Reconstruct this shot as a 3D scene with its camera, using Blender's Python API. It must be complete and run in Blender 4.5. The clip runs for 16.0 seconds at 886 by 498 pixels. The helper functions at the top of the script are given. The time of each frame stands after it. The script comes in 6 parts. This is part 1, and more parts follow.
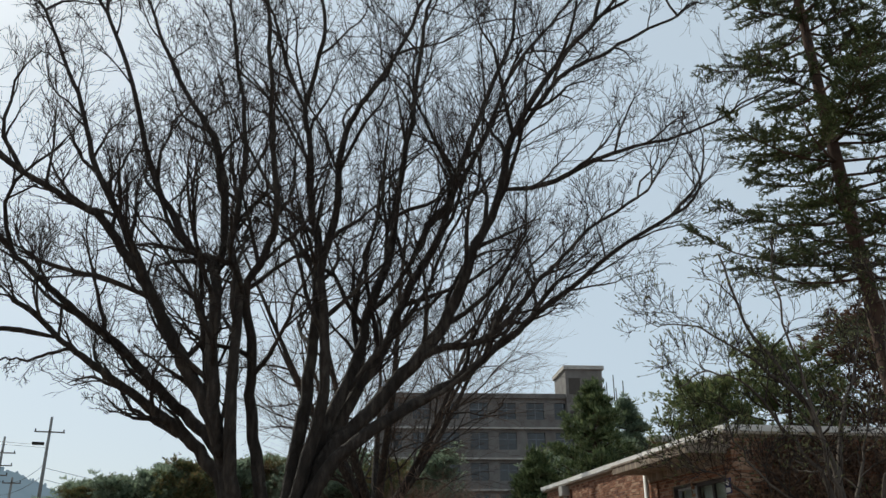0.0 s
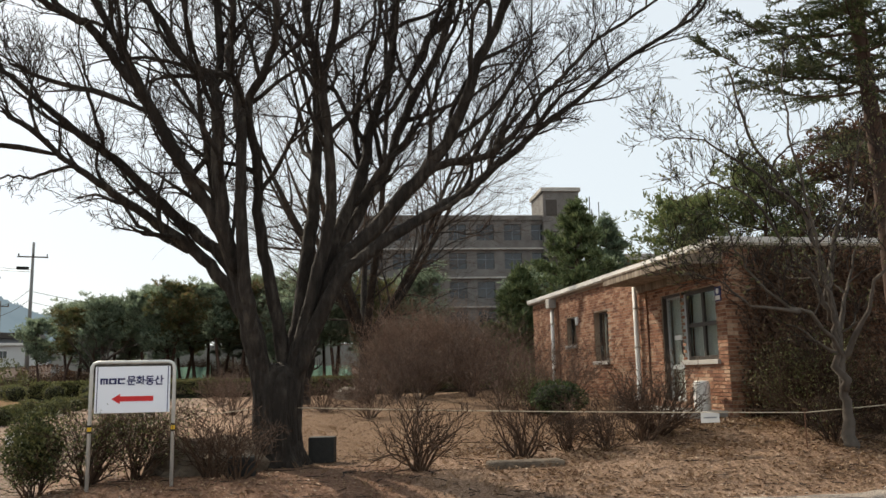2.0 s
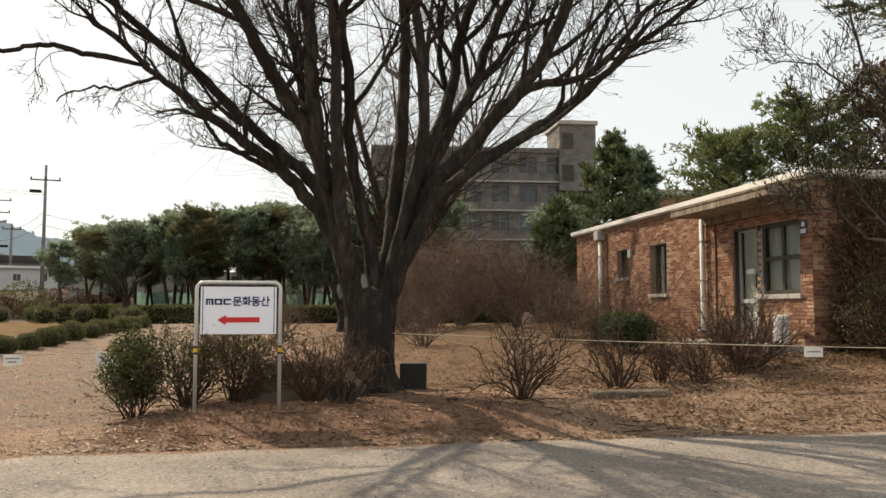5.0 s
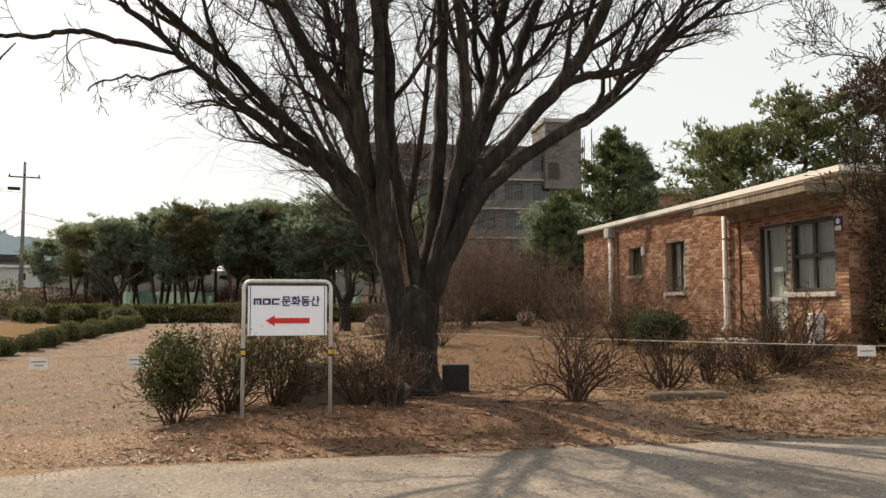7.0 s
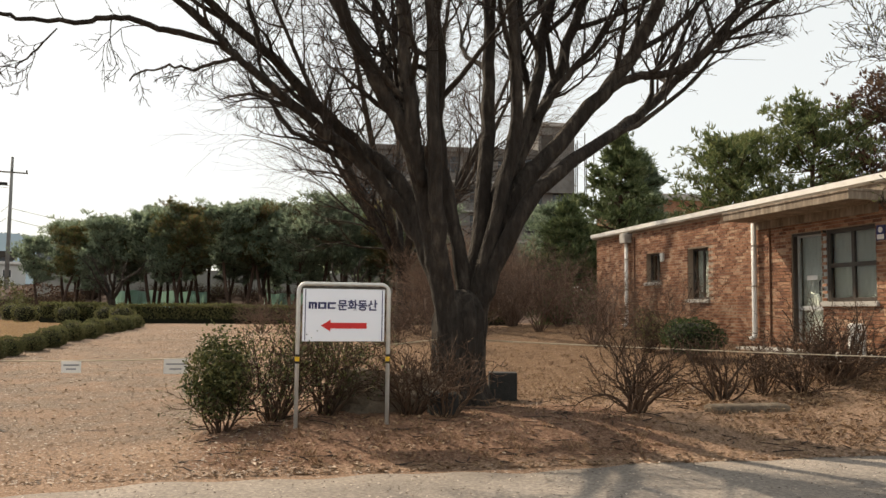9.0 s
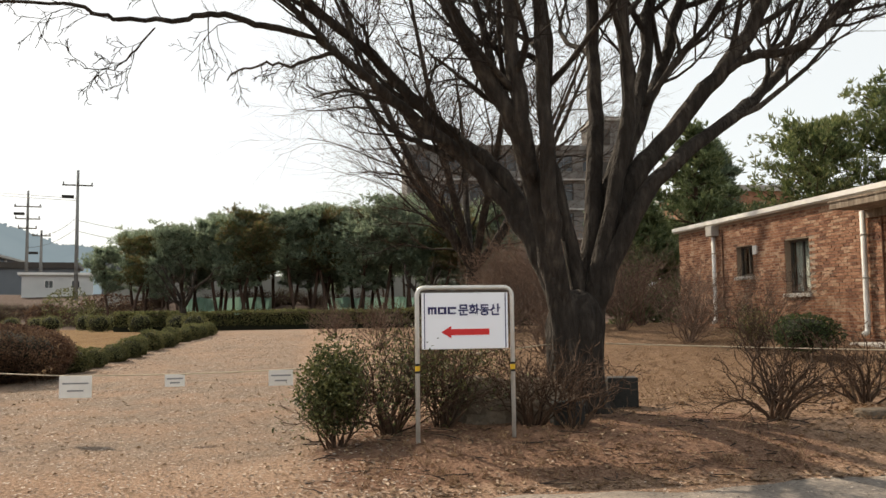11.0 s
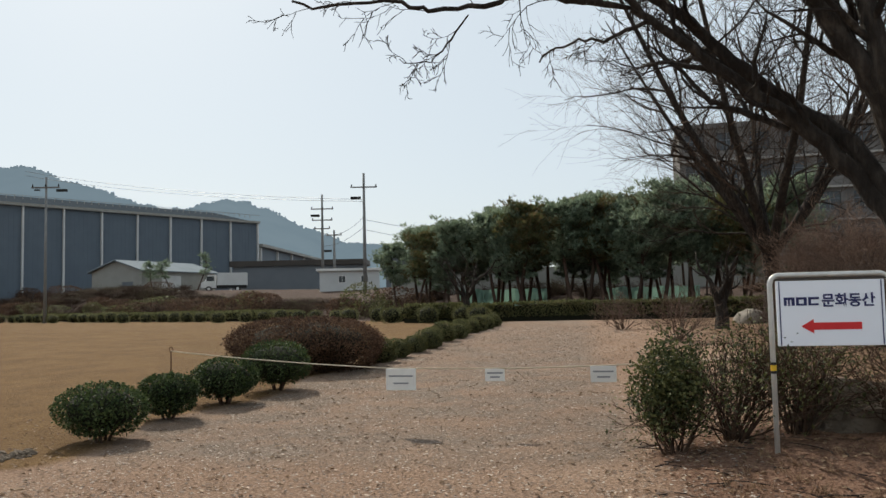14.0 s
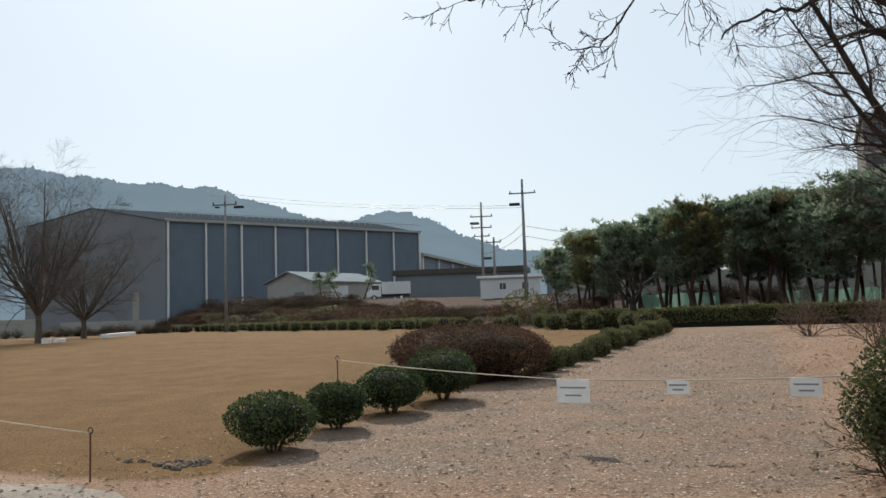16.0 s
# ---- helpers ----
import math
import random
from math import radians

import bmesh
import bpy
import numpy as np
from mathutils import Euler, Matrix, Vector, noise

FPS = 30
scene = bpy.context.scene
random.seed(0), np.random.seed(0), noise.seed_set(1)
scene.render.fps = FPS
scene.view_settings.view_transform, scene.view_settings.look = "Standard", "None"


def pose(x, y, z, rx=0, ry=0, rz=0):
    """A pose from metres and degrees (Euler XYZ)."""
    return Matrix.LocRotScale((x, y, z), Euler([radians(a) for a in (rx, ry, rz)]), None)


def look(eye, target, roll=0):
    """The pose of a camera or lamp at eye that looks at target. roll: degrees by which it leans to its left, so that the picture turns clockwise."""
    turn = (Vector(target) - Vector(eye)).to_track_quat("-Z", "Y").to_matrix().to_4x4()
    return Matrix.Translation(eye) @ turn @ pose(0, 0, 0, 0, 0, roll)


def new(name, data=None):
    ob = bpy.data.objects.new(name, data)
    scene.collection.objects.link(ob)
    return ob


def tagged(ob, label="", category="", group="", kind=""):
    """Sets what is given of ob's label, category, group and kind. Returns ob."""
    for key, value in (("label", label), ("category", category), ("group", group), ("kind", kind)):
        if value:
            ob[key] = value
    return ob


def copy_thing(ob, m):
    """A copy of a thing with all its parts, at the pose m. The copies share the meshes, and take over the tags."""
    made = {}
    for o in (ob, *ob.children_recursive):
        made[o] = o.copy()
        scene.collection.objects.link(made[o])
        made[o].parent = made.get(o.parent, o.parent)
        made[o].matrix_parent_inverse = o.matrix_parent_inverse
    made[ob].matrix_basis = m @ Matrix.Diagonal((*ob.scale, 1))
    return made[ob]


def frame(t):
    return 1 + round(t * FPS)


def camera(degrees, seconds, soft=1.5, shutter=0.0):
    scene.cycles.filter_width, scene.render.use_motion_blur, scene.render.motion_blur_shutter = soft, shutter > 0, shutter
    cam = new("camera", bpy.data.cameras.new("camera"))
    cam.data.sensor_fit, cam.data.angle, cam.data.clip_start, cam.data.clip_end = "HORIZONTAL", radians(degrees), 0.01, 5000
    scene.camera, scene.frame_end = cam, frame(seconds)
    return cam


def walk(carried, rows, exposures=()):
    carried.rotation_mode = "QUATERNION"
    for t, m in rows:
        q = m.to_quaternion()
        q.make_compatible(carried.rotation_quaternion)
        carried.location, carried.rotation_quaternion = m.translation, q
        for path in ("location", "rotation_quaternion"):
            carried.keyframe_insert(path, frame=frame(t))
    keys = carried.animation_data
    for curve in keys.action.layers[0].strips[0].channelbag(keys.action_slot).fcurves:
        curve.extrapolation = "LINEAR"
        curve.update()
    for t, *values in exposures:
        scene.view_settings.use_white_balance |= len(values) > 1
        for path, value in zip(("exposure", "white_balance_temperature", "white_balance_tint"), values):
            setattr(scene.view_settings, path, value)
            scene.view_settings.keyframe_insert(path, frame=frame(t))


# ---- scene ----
cam = camera(56.9, 16.0)
METRES, EYE, TILT, LEAN, TURN = 6.43, 1.54, 0.0, 0.0, -8.2
ROWS = [
    (0.0, 0.0, 0.0, 0.0, 0.1, 21.13, 0.27),
    (0.5, 0.0031, 0.0011, -0.0047, 0.86, 17.19, 0.6),
    (1.0, -0.0092, -0.0062, -0.0096, 1.29, 14.58, 0.68),
    (1.5, -0.0433, -0.0039, -0.0149, -0.49, 11.39, 1.23),
    (2.0, -0.075, 0.0096, -0.0194, -1.55, 8.86, 1.13),
    (2.5, -0.1037, 0.0264, -0.0204, -2.17, 7.8, 0.71),
    (3.0, -0.1471, 0.0279, -0.0198, -2.1, 7.63, 0.94),
    (3.5, -0.1858, 0.0368, -0.0252, -1.64, 6.63, 0.22),
    (4.0, -0.2155, 0.0571, -0.0279, -1.2, 4.98, -0.0),
    (6.5, -0.3951, 0.1187, -0.0278, -2.84, 3.9, 0.2),
    (7.0, -0.4255, 0.1468, -0.0257, -3.26, 4.04, 0.11),
    (7.5, -0.4619, 0.1632, -0.0258, -3.7, 4.24, -1.24),
    (8.0, -0.4992, 0.1787, -0.0244, -4.65, 4.18, -0.58),
    (10.5, -0.6312, 0.2975, -0.0156, -3.07, 4.37, -0.5),
    (11.0, -0.6631, 0.3203, -0.0147, -0.78, 4.24, 0.71),
    (11.5, -0.6893, 0.3358, -0.0161, 1.57, 3.86, 1.18),
    (12.0, -0.7095, 0.3598, -0.0138, 2.53, 3.94, 1.06),
    (12.5, -0.7374, 0.3736, -0.0115, 6.96, 4.18, 1.45),
    (13.0, -0.7585, 0.3865, -0.0114, 9.9, 4.07, 1.81),
    (13.5, -0.7634, 0.3957, -0.0096, 13.31, 4.06, 1.53),
    (14.0, -0.7694, 0.3987, -0.0098, 17.67, 3.87, 1.26),
    (14.5, -0.7804, 0.4001, -0.0109, 20.13, 3.78, 1.91),
    (15.0, -0.7869, 0.4179, -0.0089, 24.96, 4.23, 1.66),
    (15.5, -0.7948, 0.4435, -0.0094, 27.9, 4.52, 1.11),
    (16.0, -0.8132, 0.4721, -0.0095, 28.87, 4.65, 1.84),
]
walk(cam, [(t, pose(0, 0, EYE, TILT, LEAN, TURN) @ pose(METRES * x, METRES * y, METRES * z, 90 + pitch, roll, yaw)) for t, x, y, z, yaw, pitch, roll in ROWS],
     [(0, -0.4, 6350, 6), (1.0, -0.25, 6500, 7), (1.5, -0.08, 6800, 9), (2, 0.08, 7100, 10), (2.5, 0.12, 7300, 11), (4, 0.15, 7600, 12), (7, 0.15, 7900, 12), (11, 0.2, 7600, 12), (12.5, 0.2, 7400, 11), (13, 0.16, 7100, 10), (13.5, -0.08, 6800, 8), (14, -0.26, 6700, 8), (14.5, -0.26, 6600, 8), (15.5, -0.16, 6500, 8), (16, -0.15, 6500, 8)])

# ---- light ----
SUN_AZ, SUN_EL = math.atan2(-0.545, 0.84), math.radians(41)
sun_dir = Vector((math.sin(SUN_AZ) * math.cos(SUN_EL), math.cos(SUN_AZ) * math.cos(SUN_EL), math.sin(SUN_EL)))
world = bpy.data.worlds.new("world")
scene.world = world
world.use_nodes = True
wn = world.node_tree
sky = wn.nodes.new("ShaderNodeTexSky")
sky.sky_type = "NISHITA"
sky.sun_disc = False
sky.sun_elevation = SUN_EL
sky.sun_rotation = SUN_AZ
sky.air_density, sky.dust_density, sky.ozone_density = 1.0, 1.6, 1.5
# thin bright haze over the whole sky
haze = wn.nodes.new("ShaderNodeMix")
haze.data_type = "RGBA"
haze.inputs[0].default_value = 0.72
haze.inputs[7].default_value = (9.0, 10.2, 11.3, 1)
wn.links.new(sky.outputs[0], haze.inputs[6])
wn.links.new(haze.outputs[2], wn.nodes["Background"].inputs["Color"])
wn.nodes["Background"].inputs["Strength"].default_value = 0.1
sun = new("sun", bpy.data.lights.new("sun", "SUN"))
sun.data.energy, sun.data.angle, sun.data.color = 5.0, math.radians(0.6), (1.0, 0.93, 0.82)
sun.matrix_world = look((0, 0, 60), Vector((0, 0, 60)) - sun_dir)

# ---- materials ----


def material(name, stops, scale=6.0, rough=0.85, bump=0.3, bump_scale=40.0, metal=0.0, island=0.0, coarse=0.6, spec=0.3, squash=(1, 1, 1), dist=0.02, objrand=0.0):
    """A surface whose colour runs over the given stops by noise at two scales, with a fine relief."""
    m = bpy.data.materials.new(name)
    m.use_nodes = True
    n, l = m.node_tree.nodes, m.node_tree.links
    b = n["Principled BSDF"]
    b.inputs["Roughness"].default_value = rough
    b.inputs["Metallic"].default_value = metal
    b.inputs["Specular IOR Level"].default_value = spec
    tc = n.new("ShaderNodeNewGeometry")
    mp = n.new("ShaderNodeMapping")
    mp.inputs["Scale"].default_value = squash
    l.new(tc.outputs["Position"], mp.inputs["Vector"])
    big, small = n.new("ShaderNodeTexNoise"), n.new("ShaderNodeTexNoise")
    big.inputs["Scale"].default_value, big.inputs["Detail"].default_value = coarse, 4
    small.inputs["Scale"].default_value, small.inputs["Detail"].default_value = scale, 6
    l.new(mp.outputs[0], big.inputs["Vector"])
    l.new(mp.outputs[0], small.inputs["Vector"])
    mix = n.new("ShaderNodeMath")
    mix.operation = "MULTIPLY_ADD"
    mix.inputs[1].default_value = 0.55
    l.new(small.outputs["Fac"], mix.inputs[0])
    half = n.new("ShaderNodeMath")
    half.operation = "MULTIPLY"
    half.inputs[1].default_value = 0.45
    l.new(big.outputs["Fac"], half.inputs[0])
    l.new(half.outputs[0], mix.inputs[2])
    last = mix.outputs[0]
    for amount, source in ((island, tc.outputs["Random Per Island"]), (objrand, None)):
        if amount:
            if source is None:
                source = n.new("ShaderNodeObjectInfo").outputs["Random"]
            add = n.new("ShaderNodeMath")
            add.operation = "MULTIPLY_ADD"
            add.inputs[1].default_value = amount
            l.new(source, add.inputs[0])
            off = n.new("ShaderNodeMath")
            off.operation = "SUBTRACT"
            off.inputs[1].default_value = amount * 0.5
            l.new(last, off.inputs[0])
            l.new(off.outputs[0], add.inputs[2])
            last = add.outputs[0]
    ramp = n.new("ShaderNodeValToRGB")
    while len(ramp.color_ramp.elements) < len(stops):
        ramp.color_ramp.elements.new(0.5)
    for i, c in enumerate(stops):
        e = ramp.color_ramp.elements[i]
        e.position = 0.28 + 0.44 * i / max(1, len(stops) - 1)
        e.color = (*c, 1)
    l.new(last, ramp.inputs[0])
    l.new(ramp.outputs[0], b.inputs["Base Color"])
    if bump:
        fine = n.new("ShaderNodeTexNoise")
        fine.inputs["Scale"].default_value, fine.inputs["Detail"].default_value = bump_scale, 5
        l.new(mp.outputs[0], fine.inputs["Vector"])
        bp = n.new("ShaderNodeBump")
        bp.inputs["Strength"].default_value, bp.inputs["Distance"].default_value = bump, dist
        l.new(fine.outputs["Fac"], bp.inputs["Height"])
        l.new(bp.outputs[0], b.inputs["Normal"])
    return m


def leafy(name, stops, island=0.5, sheer=0.25, rough=0.55):
    """Leaves and needles: colour varies leaf by leaf, and some light passes through."""
    m = material(name, stops, scale=3.0, rough=rough, bump=0, island=island, spec=0.4)
    n, l = m.node_tree.nodes, m.node_tree.links
    tr, mx = n.new("ShaderNodeBsdfTranslucent"), n.new("ShaderNodeMixShader")
    mx.inputs[0].default_value = sheer
    ramp = [k for k in n if k.bl_idname == "ShaderNodeValToRGB"][0]
    l.new(ramp.outputs[0], tr.inputs["Color"])
    l.new(n["Principled BSDF"].outputs[0], mx.inputs[1])
    l.new(tr.outputs[0], mx.inputs[2])
    l.new(mx.outputs[0], n["Material Output"].inputs["Surface"])
    return m


M = {}
M["bark"] = material("bark", [(0.012, 0.009, 0.007), (0.032, 0.025, 0.02), (0.098, 0.08, 0.065)], 14, 0.92, 1.0, 16, squash=(1, 1, 0.3), dist=0.12, coarse=2.5)
M["twig"] = material("twig", [(0.015, 0.011, 0.009), (0.035, 0.025, 0.02)], 5, 0.9, 0)
M["bark_pale"] = material("bark_pale", [(0.045, 0.035, 0.028), (0.095, 0.078, 0.064), (0.15, 0.125, 0.1)], 10, 0.9, 0.6, 25, squash=(1, 1, 0.5))
M["bark_pine"] = material("bark_pine", [(0.042, 0.028, 0.022), (0.105, 0.063, 0.045)], 6, 0.95, 0.6, 12)
M["twig_brown"] = material("twig_brown", [(0.03, 0.018, 0.012), (0.062, 0.037, 0.023), (0.11, 0.066, 0.043)], 5, 0.9, 0, island=0.4)
M["twig_dry"] = material("twig_dry", [(0.07, 0.045, 0.033), (0.13, 0.085, 0.062), (0.2, 0.135, 0.1)], 5, 0.9, 0, island=0.4)
M["twig_grey"] = material("twig_grey", [(0.06, 0.055, 0.052), (0.11, 0.1, 0.095), (0.16, 0.148, 0.14)], 5, 0.9, 0, island=0.4)
M["twig_tan"] = material("twig_tan", [(0.150, 0.094, 0.069), (0.275, 0.181, 0.131), (0.400, 0.275, 0.200)], 5, 0.9, 0, island=0.4)
M["needle"] = leafy("needle", [(0.108, 0.148, 0.104), (0.195, 0.25, 0.17), (0.285, 0.345, 0.235)], sheer=0.55)
M["needle_fir"] = leafy("needle_fir", [(0.03, 0.046, 0.019), (0.066, 0.088, 0.036), (0.12, 0.14, 0.058)], sheer=0.3)
M["needle_olive"] = leafy("needle_olive", [(0.062, 0.094, 0.037), (0.125, 0.156, 0.062), (0.218, 0.234, 0.094)], sheer=0.42)
M["needle_light"] = leafy("needle_light", [(0.058, 0.084, 0.036), (0.115, 0.152, 0.066), (0.19, 0.228, 0.105)], sheer=0.35)
M["needle_dull"] = leafy("needle_dull", [(0.052, 0.072, 0.029), (0.111, 0.117, 0.046), (0.182, 0.124, 0.058)], sheer=0.4)
M["leaf"] = leafy("leaf", [(0.015, 0.029, 0.009), (0.036, 0.061, 0.016), (0.080, 0.108, 0.033)], rough=0.65)
M["leaf_deep"] = leafy("leaf_deep", [(0.026, 0.034, 0.011), (0.058, 0.070, 0.022), (0.14, 0.140, 0.05)], rough=0.65)
M["leaf_olive"] = leafy("leaf_olive", [(0.06, 0.068, 0.024), (0.125, 0.13, 0.05), (0.21, 0.2, 0.085)], rough=0.7)
M["leaf_rust"] = leafy("leaf_rust", [(0.045, 0.025, 0.017), (0.1, 0.055, 0.034), (0.17, 0.1, 0.06)], rough=0.8)
M["leaf_dry"] = leafy("leaf_dry", [(0.1, 0.052, 0.027), (0.2, 0.115, 0.062), (0.33, 0.22, 0.13)], sheer=0.15)
# near-black fill: shade inside bushes and hedges put in as colour
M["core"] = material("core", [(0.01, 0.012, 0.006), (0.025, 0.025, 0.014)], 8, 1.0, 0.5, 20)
M["concrete"] = material("concrete", [(0.25, 0.24, 0.22), (0.38, 0.36, 0.33), (0.46, 0.44, 0.41)], 3, 0.9, 0.25, 30)
M["concrete_grey"] = material("concrete_grey", [(0.11, 0.1, 0.092), (0.16, 0.15, 0.14), (0.2, 0.19, 0.178)], 1.2, 0.9, 0.15, 10)
M["coping"] = material("coping", [(0.3, 0.265, 0.215), (0.48, 0.435, 0.37), (0.62, 0.58, 0.52)], 4, 0.8, 0.2, 30, coarse=1.2)
M["stain"] = material("stain", [(0.1, 0.075, 0.055), (0.24, 0.19, 0.145), (0.42, 0.37, 0.3)], 5, 0.9, 0.3, 25, squash=(3, 3, 0.6), coarse=1.4)
M["mortar"] = material("mortar", [(0.26, 0.2, 0.15), (0.38, 0.31, 0.24)], 12, 0.95, 0.4, 60)
M["brick"] = material("brick", [(0.1, 0.043, 0.028), (0.22, 0.098, 0.056), (0.31, 0.16, 0.097), (0.43, 0.29, 0.2)], 20, 0.88, 0.35, 70, island=0.34, objrand=0.0, coarse=2.2, dist=0.006)
M["brick_one"] = material("brick_one", [(0.1, 0.043, 0.028), (0.22, 0.098, 0.056), (0.31, 0.16, 0.097), (0.43, 0.29, 0.2)], 20, 0.88, 0.35, 70, objrand=0.34, coarse=2.2, dist=0.006)
M["frame_dark"] = material("frame_dark", [(0.035, 0.028, 0.024), (0.07, 0.06, 0.05)], 9, 0.5, 0.1, 40)
M["frame_grey"] = material("frame_grey", [(0.3, 0.31, 0.31), (0.42, 0.43, 0.43)], 9, 0.45, 0.05, 40, spec=0.5)
M["white_paint"] = material("white_paint", [(0.62, 0.6, 0.56), (0.78, 0.77, 0.74)], 6, 0.55, 0.08, 30)
M["sign_white"] = material("sign_white", [(0.82, 0.84, 0.9), (0.87, 0.89, 0.95)], 2, 0.5, 0.02, 30)
M["navy"] = material("navy", [(0.02, 0.022, 0.09), (0.03, 0.034, 0.12)], 6, 0.5, 0)
M["red"] = material("red", [(0.55, 0.02, 0.025), (0.66, 0.035, 0.035)], 6, 0.5, 0)
M["yellow"] = material("yellow", [(0.6, 0.36, 0.02), (0.75, 0.46, 0.04)], 9, 0.5, 0)
M["black"] = material("black", [(0.012, 0.012, 0.012), (0.03, 0.03, 0.028)], 9, 0.5, 0)
M["steel"] = material("steel", [(0.5, 0.49, 0.47), (0.68, 0.67, 0.64)], 12, 0.4, 0.04, 60, metal=0.3)
M["steel_dull"] = material("steel_dull", [(0.3, 0.27, 0.23), (0.5, 0.46, 0.4)], 12, 0.55, 0.1, 60, metal=0.4)
M["stone_dark"] = material("stone_dark", [(0.013, 0.013, 0.012), (0.032, 0.031, 0.028)], 14, 0.7, 0.3, 50)
M["rock"] = material("rock", [(0.068, 0.051, 0.038), (0.149, 0.115, 0.084), (0.257, 0.203, 0.155)], 6, 0.95, 0.8, 18, dist=0.05)
M["rock_pale"] = material("rock_pale", [(0.2, 0.17, 0.14), (0.32, 0.28, 0.23), (0.42, 0.37, 0.31)], 6, 0.95, 0.6, 18, dist=0.04)
M["rope"] = material("rope", [(0.4, 0.33, 0.24), (0.6, 0.52, 0.4)], 30, 0.9, 0.1, 90)
M["rust"] = material("rust", [(0.08, 0.04, 0.025), (0.2, 0.1, 0.06)], 20, 0.85, 0.3, 60)
M["card"] = material("card", [(0.66, 0.64, 0.6), (0.8, 0.78, 0.74)], 8, 0.6, 0.03, 30)
M["grey_ink"] = material("grey_ink", [(0.2, 0.2, 0.21), (0.3, 0.3, 0.31)], 8, 0.6, 0)
M["panel_blue"] = material("panel_blue", [(0.095, 0.122, 0.15), (0.12, 0.15, 0.18)], 0.7, 0.6, 0.05, 8, coarse=0.08)
M["panel_grey"] = material("panel_grey", [(0.125, 0.14, 0.155), (0.155, 0.17, 0.185)], 0.7, 0.6, 0.05, 8, coarse=0.08)
M["panel_white"] = material("panel_white", [(0.48, 0.48, 0.47), (0.62, 0.62, 0.6)], 0.9, 0.6, 0.05, 8, coarse=0.2)
M["panel_cream"] = material("panel_cream", [(0.243, 0.237, 0.211), (0.320, 0.314, 0.288)], 0.9, 0.6, 0.05, 8, coarse=0.2)
M["roof_blue"] = material("roof_blue", [(0.17, 0.2, 0.22), (0.23, 0.26, 0.28)], 0.9, 0.95, 0.05, 8, coarse=0.2, spec=0.05)
M["roof_dark"] = material("roof_dark", [(0.045, 0.055, 0.065), (0.06, 0.07, 0.08)], 0.9, 1.0, 0, coarse=0.2, spec=0.0)
M["pole"] = material("pole", [(0.17, 0.17, 0.165), (0.25, 0.25, 0.24)], 2, 0.9, 0.1, 20)
M["glass_dark"] = material("glass_dark", [(0.015, 0.018, 0.02), (0.03, 0.034, 0.038)], 1, 0.08, 0, spec=0.6)
M["curtain"] = material("curtain", [(0.5, 0.5, 0.46), (0.64, 0.64, 0.6)], 4, 0.9, 0.3, 14, squash=(6, 6, 0.4))
M["netting"] = leafy("netting", [(0.2, 0.36, 0.28), (0.3, 0.48, 0.4)], island=0.1, sheer=0.3)


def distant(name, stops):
    """The far hills: a plain glowing backdrop, the day's haze put into its colour."""
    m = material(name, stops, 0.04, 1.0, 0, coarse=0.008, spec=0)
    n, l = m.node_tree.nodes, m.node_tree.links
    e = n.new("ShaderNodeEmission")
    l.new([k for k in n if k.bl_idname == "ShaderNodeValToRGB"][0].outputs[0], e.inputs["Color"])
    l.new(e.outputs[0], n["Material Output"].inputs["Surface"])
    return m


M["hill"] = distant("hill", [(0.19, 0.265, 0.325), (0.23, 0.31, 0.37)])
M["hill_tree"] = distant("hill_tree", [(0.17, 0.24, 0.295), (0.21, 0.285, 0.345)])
M["asphalt"] = material("asphalt", [(0.1, 0.083, 0.07), (0.225, 0.192, 0.163), (0.4, 0.345, 0.295)], 30, 0.95, 1.0, 60, coarse=0.5, dist=0.014)
M["chips"] = material("chips", [(0.1, 0.076, 0.062), (0.2, 0.152, 0.12), (0.32, 0.25, 0.2), (0.47, 0.4, 0.335)], 8, 0.9, 0, island=0.9)
M["orange"] = material("orange", [(0.3, 0.1, 0.03), (0.42, 0.16, 0.06)], 3, 0.8, 0)
M["pink"] = material("pink", [(0.2, 0.13, 0.11), (0.3, 0.2, 0.17)], 1.5, 0.8, 0)
glass = bpy.data.materials.new("glass")
glass.use_nodes = True
gb = glass.node_tree.nodes["Principled BSDF"]
gb.inputs["Transmission Weight"].default_value, gb.inputs["Roughness"].default_value = 1.0, 0.02
gb.inputs["Base Color"].default_value = (0.9, 0.95, 0.93, 1)
M["glass"] = glass

# ---- mesh helpers ----


